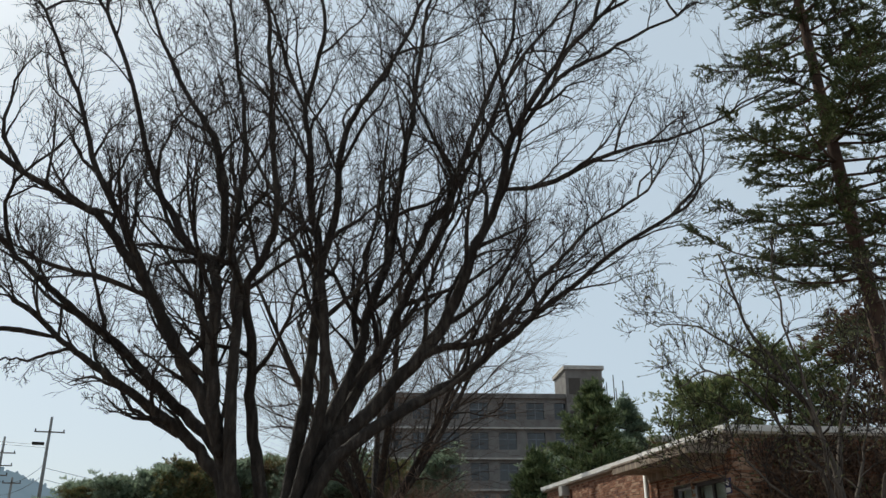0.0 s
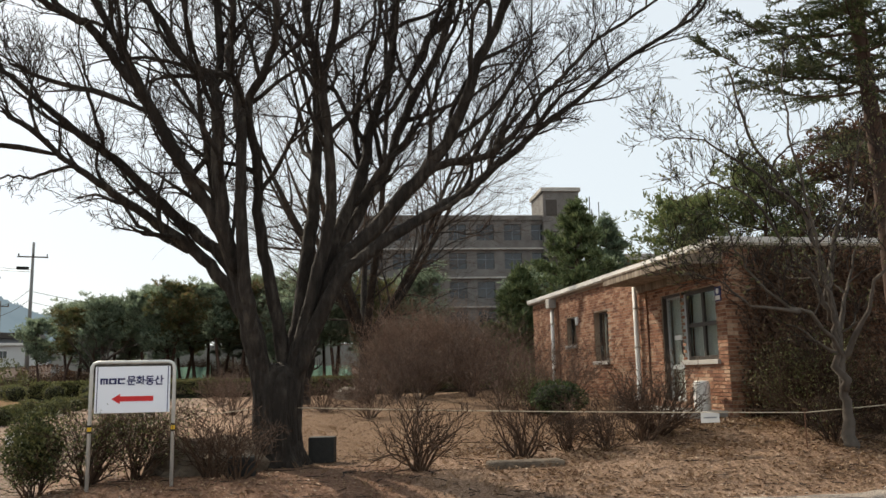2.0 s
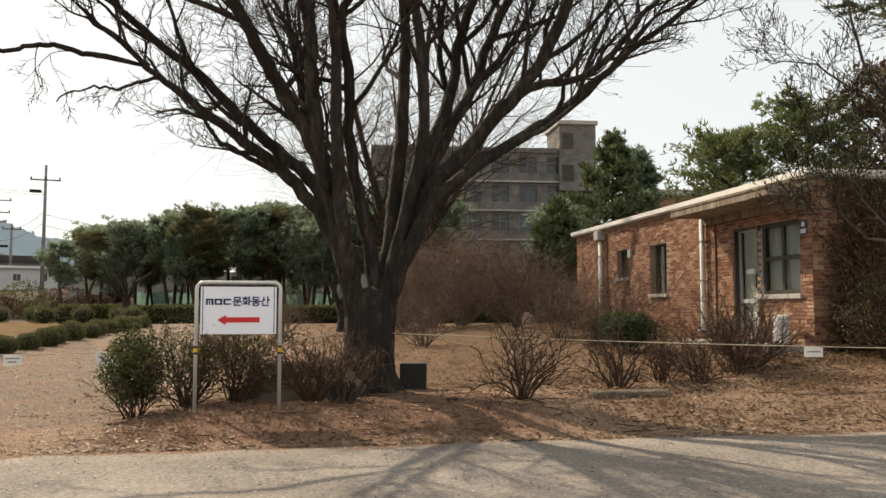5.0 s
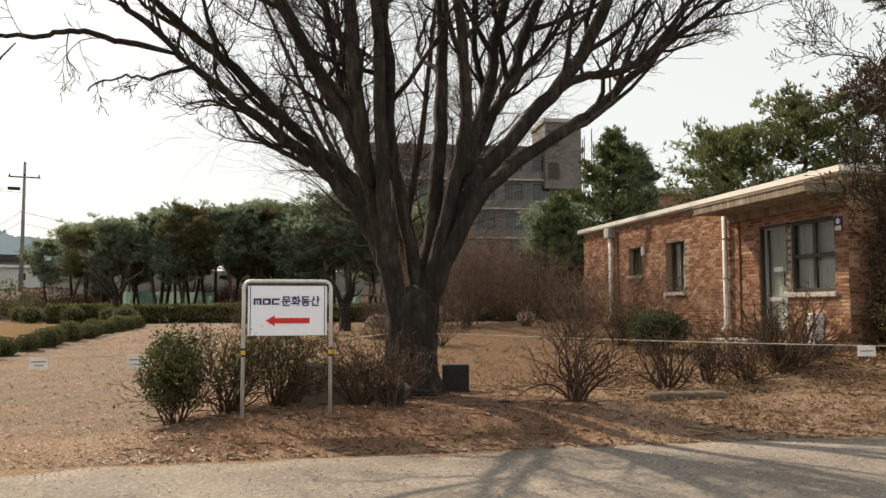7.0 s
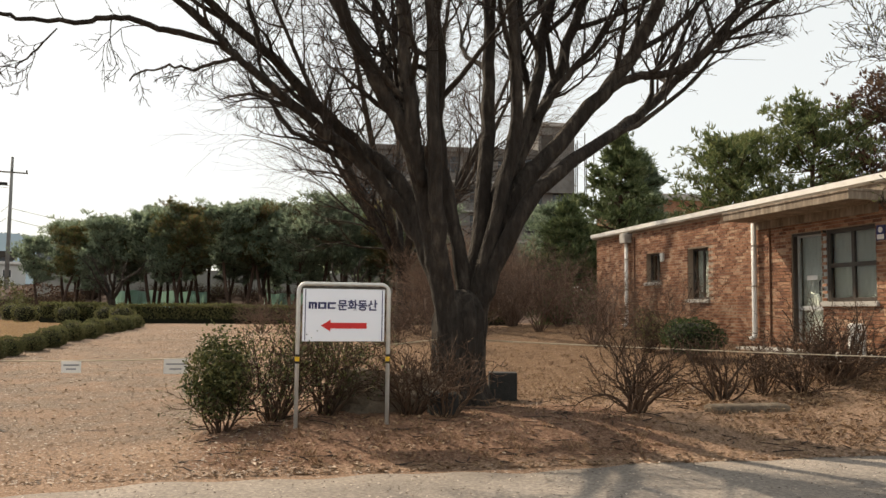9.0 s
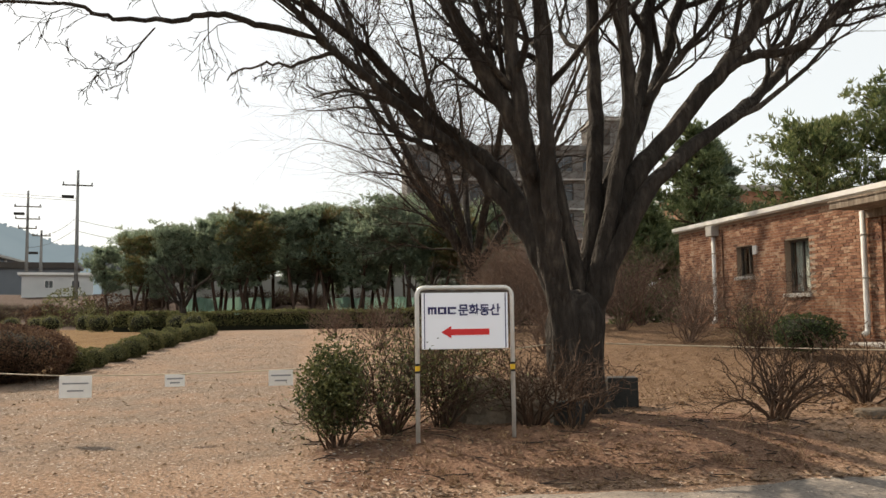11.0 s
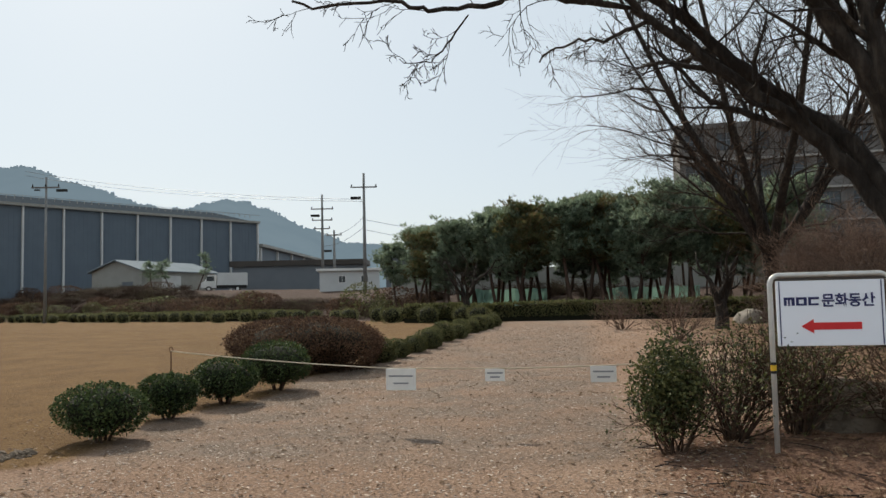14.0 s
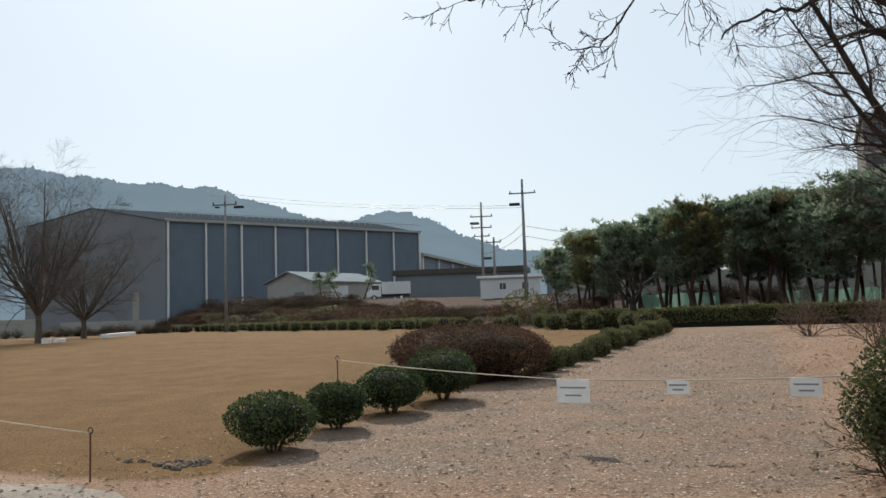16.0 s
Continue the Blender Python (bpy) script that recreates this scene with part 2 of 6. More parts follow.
class Shape:
    """Vertices and faces of one mesh, gathered piece by piece."""

    def __init__(self):
        self.v, self.f = [], []

    def box(self, a, b):
        (x0, y0, z0), (x1, y1, z1) = a, b
        k = len(self.v)
        self.v += [(x0, y0, z0), (x1, y0, z0), (x1, y1, z0), (x0, y1, z0), (x0, y0, z1), (x1, y0, z1), (x1, y1, z1), (x0, y1, z1)]
        self.f += [tuple(k + i for i in q) for q in ((3, 2, 1, 0), (4, 5, 6, 7), (0, 1, 5, 4), (1, 2, 6, 5), (2, 3, 7, 6), (3, 0, 4, 7))]
        return self

    def tube(self, pts, radii, sides=6, cap=True):
        pts = [Vector(p) for p in pts]
        k, side = len(self.v), None
        for i, p in enumerate(pts):
            d = (pts[min(i + 1, len(pts) - 1)] - pts[max(i - 1, 0)]).normalized()
            if side is None:
                side = d.orthogonal().normalized()
            else:
                side = side - d * side.dot(d)
                side = side.normalized() if side.length > 1e-6 else d.orthogonal().normalized()
            other = d.cross(side)
            for j in range(sides):
                a = 2 * math.pi * j / sides
                self.v.append(tuple(p + (side * math.cos(a) + other * math.sin(a)) * radii[i]))
        for i in range(len(pts) - 1):
            for j in range(sides):
                a, b = k + i * sides + j, k + i * sides + (j + 1) % sides
                self.f.append((a, b, b + sides, a + sides))
        if cap:
            self.f.append(tuple(k + j for j in reversed(range(sides))))
            self.f.append(tuple(k + (len(pts) - 1) * sides + j for j in range(sides)))
        return self

    def leaf(self, p, d, up, length, width):
        """One pointed leaf of two triangles, folded along its middle."""
        k = len(self.v)
        s = d.cross(up)
        s = s.normalized() if s.length > 1e-5 else d.orthogonal().normalized()
        mid = p + d * length * 0.5
        lift = s.cross(d) * width * 0.25
        self.v += [tuple(p), tuple(mid + s * width * 0.5 + lift), tuple(p + d * length), tuple(mid - s * width * 0.5 + lift)]
        self.f += [(k, k + 1, k + 2), (k, k + 2, k + 3)]

    def blob(self, c, r, rng, nu=14, nv=9, rough=0.12):
        """A closed lumpy round body."""
        k, (rx, ry, rz) = len(self.v), r
        ph = [rng.uniform(0, 6.28) for _ in range(6)]
        for j in range(1, nv):
            th = math.pi * j / nv
            for i in range(nu):
                a = 2 * math.pi * i / nu
                w = 1 + rough * (math.sin(3 * a + ph[0]) * math.sin(2 * th + ph[1]) + 0.6 * math.sin(5 * a + ph[2] + 3 * th) + 0.4 * math.sin(7 * th + ph[3] - 2 * a)) * 0.6
                self.v.append((c[0] + rx * w * math.sin(th) * math.cos(a), c[1] + ry * w * math.sin(th) * math.sin(a), c[2] + rz * w * math.cos(th)))
        top = len(self.v)
        self.v += [(c[0], c[1], c[2] + rz), (c[0], c[1], c[2] - rz)]
        for j in range(nv - 2):
            for i in range(nu):
                a, b = k + j * nu + i, k + j * nu + (i + 1) % nu
                self.f.append((a, a + nu, b + nu, b))
        for i in range(nu):
            self.f.append((top, k + i, k + (i + 1) % nu))
            self.f.append((top + 1, k + (nv - 2) * nu + (i + 1) % nu, k + (nv - 2) * nu + i))
        return self

    def mesh(self, name, mat, smooth=False):
        me = bpy.data.meshes.new(name)
        me.from_pydata(self.v, [], self.f)
        if smooth:
            me.polygons.foreach_set("use_smooth", [True] * len(me.polygons))
        me.materials.append(M[mat])
        return me


def part(name, shape, mat, parent=None, label="", smooth=False, bevel=0.0):
    """Links a shape as one mesh object under a thing or a part."""
    ob = new(name, shape.mesh(name, mat, smooth))
    ob.parent = parent
    if parent is not None:
        ob.matrix_parent_inverse = Matrix.Identity(4)
    if label:
        tagged(ob, label)
    if bevel:
        b = ob.modifiers.new("bevel", "BEVEL")
        b.width, b.segments, b.limit_method = bevel, 2, "ANGLE"
    return ob


def thing(name, label, category, at=(0, 0, 0), turn=0, group="", kind=""):
    ob = new(name)
    ob.empty_display_size = 0.2
    ob.matrix_world = pose(*at, 0, 0, turn)
    return tagged(ob, label, category, group, kind)


def structure(name, shape, mat, label, category, smooth=False, bevel=0.0):
    ob = part(name, shape, mat, None, "", smooth, bevel)
    return tagged(ob, label, category, "", "structure")


def smooth(a, b, x):
    t = min(1.0, max(0.0, (x - a) / (b - a)))
    return t * t * (3 - 2 * t)


# ---- the ground ----


def lumps(x, y):
    return 0.5 * math.sin(0.9 * x + 1.3 * math.sin(0.7 * y)) + 0.35 * math.sin(1.7 * y + 0.8 * x) + 0.25 * math.sin(3.1 * x - 2.3 * y)


def height(x, y):
    """The ground's height: flat by the road, a low bank under the tree, rising to the house and slowly to the far hedge."""
    z = 0.027 * max(0.0, min(y, 36.0) - 12.0)
    bank = smooth(-4.3, -2.6, x)
    z += 0.2 * bank * smooth(8.9, 10.7, y) * (1 - smooth(24, 34, y))
    z += 0.36 * smooth(0.5, 6.8, x) * smooth(9.2, 13.5, y) * (1 - smooth(28, 36, y))
    line = 46 - 0.645 * min(0.0, x + 14)
    z += 2.9 * smooth(line, line + 14 + 28 * smooth(-50, -28, x), y)
    if 8.0 < y < 40:
        z += 0.018 * lumps(x, y) * smooth(9, 11, y)
    return z


def axis(stops):
    out = []
    for a, b, step in stops:
        n = max(1, round((b - a) / step))
        out += [a + (b - a) * i / n for i in range(n)]
    return out + [stops[-1][1]]


def ground_sheet():
    xs = axis([(-3000, -400, 650), (-400, -100, 60), (-100, -40, 6), (-40, -14, 1.5), (-14, 9, 0.25), (9, 40, 2), (40, 100, 10), (100, 3000, 700)])
    ys = axis([(-1500, -60, 360), (-60, 4, 8), (4, 20, 0.2), (20, 42, 0.6), (42, 130, 3), (130, 500, 60), (500, 3000, 620)])
    s = Shape()
    nx = len(xs)
    for y in ys:
        for x in xs:
            s.v.append((x, y, height(x, y)))
    for j in range(len(ys) - 1):
        for i in range(nx - 1):
            a = j * nx + i
            s.f.append((a, a + 1, a + nx + 1, a + nx))
    ob = structure("ground", s, "core", "sandy ground with dry winter lawn, gravel path and leaf litter", "ground", True)
    # zones of the surface: how much lawn, gravel and brush cover there is
    kinds = {"lawn": [], "gravel": [], "brush": [], "bank": [], "turf": []}
    for x, y, z in s.v:
        row = -9.9 + 0.075 * (y - 12) + 0.25 * math.sin(1.3 * y)
        lawn = 1 - smooth(row - 0.5, row + 0.5, x)
        lawn *= smooth(9.7, 10.6, y)
        line = 46 - 0.645 * min(0.0, x + 14)
        brush = smooth(line - 1.5, line + 1.5, y)
        path = (1 - smooth(-4.6, -3.4, x)) * (1 - lawn) * smooth(9.3, 12.2, y) * (1 - 0.35 * smooth(17, 24, y))
        turf = 0.72 * smooth(-3.2, -0.5, x) * smooth(11.2, 13.0, y)
        kinds["lawn"].append(lawn * (1 - brush))
        kinds["gravel"].append(path * (1 - brush))
        kinds["brush"].append(brush)
        kinds["turf"].append(turf * (1 - brush))
        kinds["bank"].append(0.9 * smooth(-4.4, -3.4, x) * (1 - smooth(0.2, 2.0, x)) * smooth(8.9, 9.6, y) * (1 - smooth(11.4, 12.4, y)))
    for k, values in kinds.items():
        at = ob.data.attributes.new(k, "FLOAT", "POINT")
        at.data.foreach_set("value", values)
    m = bpy.data.materials.new("earth")
    m.use_nodes = True
    n, l = m.node_tree.nodes, m.node_tree.links
    b = n["Principled BSDF"]
    b.inputs["Roughness"].default_value, b.inputs["Specular IOR Level"].default_value = 0.97, 0.15
    geo = n.new("ShaderNodeNewGeometry")

    def grain(scale, detail=6):
        t = n.new("ShaderNodeTexNoise")
        t.inputs["Scale"].default_value, t.inputs["Detail"].default_value = scale, detail
        t.inputs["Roughness"].default_value = 0.65
        l.new(geo.outputs["Position"], t.inputs["Vector"])
        return t.outputs["Fac"]

    def ramp(source, stops):
        r = n.new("ShaderNodeValToRGB")
        while len(r.color_ramp.elements) < len(stops):
            r.color_ramp.elements.new(0.5)
        for i, (p, c) in enumerate(stops):
            r.color_ramp.elements[i].position, r.color_ramp.elements[i].color = p, (*c, 1)
        l.new(source, r.inputs[0])
        return r.outputs[0]

    def blend(fac, a, c, kind="MIX"):
        x = n.new("ShaderNodeMix")
        x.data_type, x.blend_type = "RGBA", kind
        if isinstance(fac, float):
            x.inputs[0].default_value = fac
        else:
            l.new(fac, x.inputs[0])
        l.new(a, x.inputs[6])
        l.new(c, x.inputs[7])
        return x.outputs[2]

    def zone(name, rough=0.5):
        a = n.new("ShaderNodeAttribute")
        a.attribute_name = name
        add = n.new("ShaderNodeMath")
        add.operation = "MULTIPLY_ADD"
        add.inputs[1].default_value = rough
        l.new(grain(2.2), add.inputs[0])
        sub = n.new("ShaderNodeMath")
        sub.operation = "SUBTRACT"
        sub.inputs[1].default_value = rough * 0.5
        l.new(a.outputs["Fac"], sub.inputs[0])
        l.new(sub.outputs[0], add.inputs[2])
        r = n.new("ShaderNodeMapRange")
        r.inputs["From Min"].default_value, r.inputs["From Max"].default_value = 0.3, 0.7
        l.new(add.outputs[0], r.inputs["Value"])
        return r.outputs[0]

    coarse, mid, fine = grain(0.35), grain(4.0), grain(30.0, 8)
    blotch = grain(1.1, 10)
    cells = n.new("ShaderNodeTexVoronoi")
    cells.inputs["Scale"].default_value, cells.inputs["Randomness"].default_value = 46.0, 1.0
    l.new(geo.outputs["Position"], cells.inputs["Vector"])
    chip = n.new("ShaderNodeSeparateColor")
    l.new(cells.outputs["Color"], chip.inputs[0])
    earth = blend(0.5, ramp(coarse, [(0.3, (0.2, 0.122, 0.08)), (0.5, (0.3, 0.195, 0.132)), (0.7, (0.4, 0.28, 0.2))]), ramp(fine, [(0.36, (0.070, 0.039, 0.025)), (0.5, (0.250, 0.153, 0.100)), (0.62, (0.460, 0.326, 0.240))]))
    lawn = blend(0.55, ramp(blotch, [(0.34, (0.108, 0.058, 0.021)), (0.5, (0.158, 0.088, 0.033)), (0.66, (0.215, 0.126, 0.05))]), ramp(fine, [(0.36, (0.056, 0.029, 0.011)), (0.5, (0.142, 0.080, 0.030)), (0.64, (0.255, 0.153, 0.064))]))
    gravel = blend(0.6, ramp(mid, [(0.3, (0.145, 0.106, 0.081)), (0.5, (0.218, 0.164, 0.126)), (0.7, (0.29, 0.23, 0.182))]), ramp(chip.outputs[0], [(0.0, (0.060, 0.043, 0.033)), (0.5, (0.190, 0.140, 0.105)), (1.0, (0.370, 0.295, 0.235))]))
    brush = ramp(mid, [(0.3, (0.045, 0.029, 0.022)), (0.7, (0.105, 0.068, 0.054))])
    sandy = ramp(blotch, [(0.42, (0.05, 0.05, 0.05)), (0.62, (0.75, 0.75, 0.75))])
    gravel = blend(sandy, gravel, earth)
    colour = blend(zone("gravel", 0.9), earth, gravel)
    dirt = blend(0.5, ramp(mid, [(0.3, (0.135, 0.07, 0.044)), (0.7, (0.25, 0.142, 0.094))]), ramp(fine, [(0.38, (0.035, 0.019, 0.013)), (0.5, (0.17, 0.095, 0.062)), (0.62, (0.32, 0.2, 0.138))]))
    colour = blend(zone("bank", 0.9), colour, dirt)
    turf = blend(0.5, ramp(mid, [(0.35, (0.104, 0.063, 0.036)), (0.5, (0.160, 0.096, 0.056)), (0.65, (0.232, 0.147, 0.092))]), ramp(fine, [(0.38, (0.048, 0.026, 0.014)), (0.5, (0.152, 0.088, 0.050)), (0.62, (0.272, 0.177, 0.112))]))
    colour = blend(zone("turf", 0.9), colour, turf)
    colour = blend(zone("lawn", 0.6), colour, lawn)
    colour = blend(zone("brush"), colour, brush)
    l.new(colour, b.inputs["Base Color"])
    bp = n.new("ShaderNodeBump")
    bp.inputs["Strength"].default_value, bp.inputs["Distance"].default_value = 0.9, 0.04
    l.new(grain(30.0), bp.inputs["Height"])
    pebbles = n.new("ShaderNodeBump")
    pebbles.inputs["Strength"].default_value, pebbles.inputs["Distance"].default_value = 0.6, 0.018
    l.new(cells.outputs["Distance"], pebbles.inputs["Height"])
    l.new(bp.outputs[0], pebbles.inputs["Normal"])
    pebbles.invert = True
    l.new(pebbles.outputs[0], b.inputs["Normal"])
    ob.data.materials[0] = m


ground_sheet()


def road_edge(x):
    return 8.95 + 0.1 * math.sin(1.1 * x) + 0.07 * math.sin(2.9 * x + 1) + 0.04 * math.sin(7.3 * x) - 0.4 * math.exp(-((x + 5.2) / 1.6) ** 2) + 0.95 * (1 - smooth(-12.2, -7.5, x))


def road():
    s = Shape()
    xs = axis([(-60, -14, 2), (-14, 9, 0.12), (9, 60, 2)])
    for x in xs:
        e = road_edge(x)
        s.v += [(x, -7, 0.006), (x, e - 0.5, 0.012), (x, e, 0.004), (x, e + 0.02, -0.05)]
    for i in range(len(xs) - 1):
        for j in range(3):
            a = 4 * i + j
            s.f.append((a, a + 4, a + 5, a + 1))
    structure("road", s, "asphalt", "pale worn asphalt road dusted with sand", "road", True)


road()

# ---- the brick house ----
WX, WY0, WY1, WZ0, WZ1 = 6.95, 13.55, 25.75, 0.3, 3.63
EAST = 17.0
OPENINGS = [(21.6, 22.4, 2.2, 2.96), (19.25, 20.2, 1.72, 2.95), (15.28, 16.18, 0.84, 2.97), (13.9, 15.28, 1.63, 2.97)]
house = thing("house", "single-storey red brick house with flat roof and pale coping", "house")


def wall_with_openings(x0, x1):
    """A wall along y, cut into blocks round its openings."""
    s = Shape()
    ys = sorted({WY0, WY1} | {v for o in OPENINGS for v in o[:2]})
    for a, b in zip(ys, ys[1:]):
        cuts = [(o[2], o[3]) for o in OPENINGS if o[0] <= a + 1e-6 and o[1] >= b - 1e-6]
        z = WZ0
        for lo, hi in sorted(cuts):
            s.box((x0, a, z), (x1, b, lo))
            z = hi
        s.box((x0, a, z), (x1, b, WZ1))
    return s


west = part("wall", wall_with_openings(WX, WX + 0.25), "mortar", house, "red brick wall with uneven weathered bricks")
south = part("wall", Shape().box((WX + 0.25, WY0, WZ0), (EAST, WY0 + 0.25, WZ1)), "mortar", house, "shaded red brick wall")
part("wall", Shape().box((WX + 0.25, WY1 - 0.25, WZ0), (EAST, WY1, WZ1)), "brick", house)
part("wall", Shape().box((EAST - 0.25, WY0 + 0.25, WZ0), (EAST, WY1 - 0.25, WZ1)), "brick", house)
part("floor", Shape().box((WX + 0.26, WY0 + 0.26, 0.7), (EAST - 0.26, WY1 - 0.26, 0.82)), "concrete", house)
roof = part("roof", Shape().box((WX - 0.14, WY0 - 0.12, WZ1), (EAST + 0.1, WY1 + 0.1, WZ1 + 0.12)), "coping", house, "flat roof slab with pale weathered coping", bevel=0.015)
part("drip_edge", Shape().box((WX - 0.17, WY0 - 0.15, WZ1 + 0.045), (EAST + 0.1, WY1 + 0.12, WZ1 + 0.15)), "white_paint", roof)
part("fascia", Shape().box((WX - 0.1, WY0 - 0.02, 3.4), (WX - 0.004, 17.2, WZ1 - 0.003)), "stain", house, "stained concrete fascia")


def canopy():
    s = Shape()
    a, b, x0, x1 = WY0 - 0.05, 17.25, WX - 0.85, WX - 0.1
    s.box((x0, a, 3.3), (x1, b, 3.45))
    ob = part("canopy", s, "stain", house, "stained concrete canopy slab over the door", bevel=0.01)
    part("drip_lip", Shape().box((x0 - 0.02, a - 0.02, 3.44), (x1, b + 0.02, 3.475)), "stain", ob)
    part("beam", Shape().box((x1, a + 0.3, 3.15), (WX - 0.004, b, 3.46)), "stain", ob)


canopy()


def glazing(y0, y1, z0, z1, cols, rows, frame_w, setback, mat, name="window", sill=True, backing="curtain"):
    x = WX + setback
    s = Shape()
    for xx in (x, x + 0.06):
        for m in (0.0, frame_w):
            s.v += [(xx, y0 + m, z0 + m), (xx, y1 - m, z0 + m), (xx, y1 - m, z1 - m), (xx, y0 + m, z1 - m)]
    for i in range(4):
        j = (i + 1) % 4
        s.f += [(i, j, 4 + j, 4 + i), (8 + j, 8 + i, 12 + i, 12 + j), (j, i, 8 + i, 8 + j), (4 + i, 4 + j, 12 + j, 12 + i)]
    ys = [y0 + frame_w + (y1 - y0 - 2 * frame_w) * i / cols for i in range(cols + 1)]
    zs = [z0 + frame_w + (z1 - z0 - 2 * frame_w) * r for r in rows]
    w = part(name, s, mat, house, "dark painted frame with glass panes" if mat == "frame_dark" else "glazed door in a grey metal frame")
    for y in ys[1:-1]:
        part("mullion", Shape().box((x + 0.005, y - frame_w / 2, z0 + frame_w), (x + 0.055, y + frame_w / 2, z1 - frame_w)), mat, w)
    for z in zs[1:-1]:
        part("crossbar", Shape().box((x + 0.008, y0 + frame_w, z - frame_w / 2), (x + 0.052, y1 - frame_w, z + frame_w / 2)), mat, w)
    for i in range(cols):
        for j in range(len(zs) - 1):
            p = part("pane", Shape().box((x + 0.026, ys[i] + 0.002, zs[j] + 0.002), (x + 0.03, ys[i + 1] - 0.002, zs[j + 1] - 0.002)), "glass", w)
            p.visible_shadow = False
    if backing:
        c = Shape()
        n = 40
        for i in range(n + 1):
            y = y0 + 0.02 + (y1 - y0 - 0.04) * i / n
            c.v += [(x + 0.12 + 0.012 * math.sin(i * 1.3), y, z0 + 0.02), (x + 0.12 + 0.012 * math.sin(i * 1.3), y, z1 - 0.02)]
        for i in range(n):
            c.f.append((2 * i, 2 * i + 2, 2 * i + 3, 2 * i + 1))
        part("curtain", c, backing, w, "pale drawn curtain", True)
    if sill:
        part("sill", Shape().box((WX - 0.07, y0 - 0.06, z0 - 0.09), (WX + setback, y1 + 0.06, z0 - 0.003)), "concrete", w, "pale concrete sill", bevel=0.008)
    return w


glazing(21.6, 22.4, 2.2, 2.96, 2, (0, 1), 0.05, 0.12, "frame_dark", backing="")
glazing(19.25, 20.2, 1.72, 2.95, 2, (0, 1), 0.05, 0.14, "frame_dark")
glazing(13.9, 15.24, 1.63, 2.97, 2, (0, 0.5, 1), 0.075, 0.08, "frame_dark")
door = glazing(15.28, 16.18, 0.84, 2.97, 1, (0, 0.3, 1), 0.08, 0.1, "frame_grey", "door", False)
part("door_surround", Shape().box((WX + 0.02, 16.18 - 0.045, 0.84), (WX + 0.098, 16.178, 2.97)).box((WX + 0.02, 15.282, 2.925), (WX + 0.098, 16.135, 2.968)), "frame_dark", house, "dark door surround")
part("door_handle", Shape().tube([(WX + 0.06, 15.42, 1.75), (WX + 0.04, 15.42, 1.78), (WX + 0.04, 15.42, 2.0), (WX + 0.06, 15.42, 2.03)], [0.014] * 4, 8), "black", door, "dark pull handle")
part("notice", Shape().box((WX + 0.092, 15.55, 2.05), (WX + 0.096, 15.85, 2.14)), "card", door, "white paper strip on the glass")
part("step", Shape().box((WX - 0.75, 13.7, 0.4), (WX - 0.002, 17.0, 0.72)), "concrete", house, "low concrete step", bevel=0.015)


def drainpipe(y, top, bottom, r, mat, box):
    d = part("drainpipe", Shape().tube([(WX - 0.1, y, top), (WX - 0.1, y, bottom + 0.12), (WX - 0.12, y, bottom + 0.04), (WX - 0.2, y, bottom)], [r] * 4, 12), mat, house, "white painted downpipe", True)
    z = top - 0.5
    while z > bottom + 0.3:
        part("bracket", Shape().tube([(WX - 0.1, y, z), (WX - 0.1, y, z + 0.035)], [r * 1.25] * 2, 12).box((WX - 0.1, y - 0.015, z), (WX - 0.001, y + 0.015, z + 0.03)), "steel_dull", d)
        z -= 0.85
    if box:
        part("hopper", Shape().box((WX - 0.24, y - 0.17, top - 0.02), (WX - 0.005, y + 0.17, top + 0.26)), "concrete", d, "box-shaped rainwater hopper", bevel=0.02)


drainpipe(17.3, 3.3, 0.86, 0.055, "white_paint", False)
drainpipe(23.45, 3.36, 1.0, 0.055, "white_paint", True)
part("conduit", Shape().tube([(WX - 0.03, 16.85, 3.3), (WX - 0.03, 16.85, 0.75)], [0.02, 0.02], 8), "rust", house, "dark thin conduit")
part("conduit", Shape().tube([(WX - 0.03, 23.1, 3.5), (WX - 0.03, 23.1, 0.9)], [0.02, 0.02], 8), "rust", house)
part("vent", Shape().box((WX - 0.06, 21.38, 2.72), (WX - 0.001, 21.55, 2.94)), "white_paint", house, "small white wall vent", bevel=0.01)
plate = part("wall_plate", Shape().box((WX - 0.03, 13.66, 2.66), (WX - 0.007, 13.86, 2.92)), "navy", house, "small blue and white wall plate")
part("plate_face", Shape().box((WX - 0.034, 13.68, 2.68), (WX - 0.031, 13.84, 2.76)), "card", plate)
part("plate_mark", Shape().tube([(WX - 0.031, 13.76, 2.84), (WX - 0.036, 13.76, 2.84)], [0.05, 0.05], 16), "card", plate)

# ---- trees ----


def grow(rng, wood, twigs, p, d, length, r, level, up=0.15, wander=0.22, kids=(9, 7, 5), shrink=0.55, tips=None):
    """A branch with its side branches; thick ones go to wood, thin ones to twigs."""
    n = 7 if level < 2 else (5 if level == 2 else 3)
    pts, radii = [Vector(p)], [r]
    d = Vector(d).normalized()
    for i in range(n):
        d = (d + Vector((rng.gauss(0, wander), rng.gauss(0, wander), rng.gauss(0, wander) + up)) * 0.5).normalized()
        pts.append(pts[-1] + d * length / n)
        radii.append(max(0.003, r * (1 - 0.8 * (i + 1) / n)))
    (wood if r > 0.02 else twigs).tube(pts, radii, 6 if r > 0.03 else (4 if r > 0.012 else 3), False)
    if tips is not None and level >= len(kids) - 1:
        tips.append((pts[-1], d))
    if level < len(kids):
        spread(rng, wood, twigs, pts, radii, length, level, up, wander, kids, shrink, 0.25, tips)


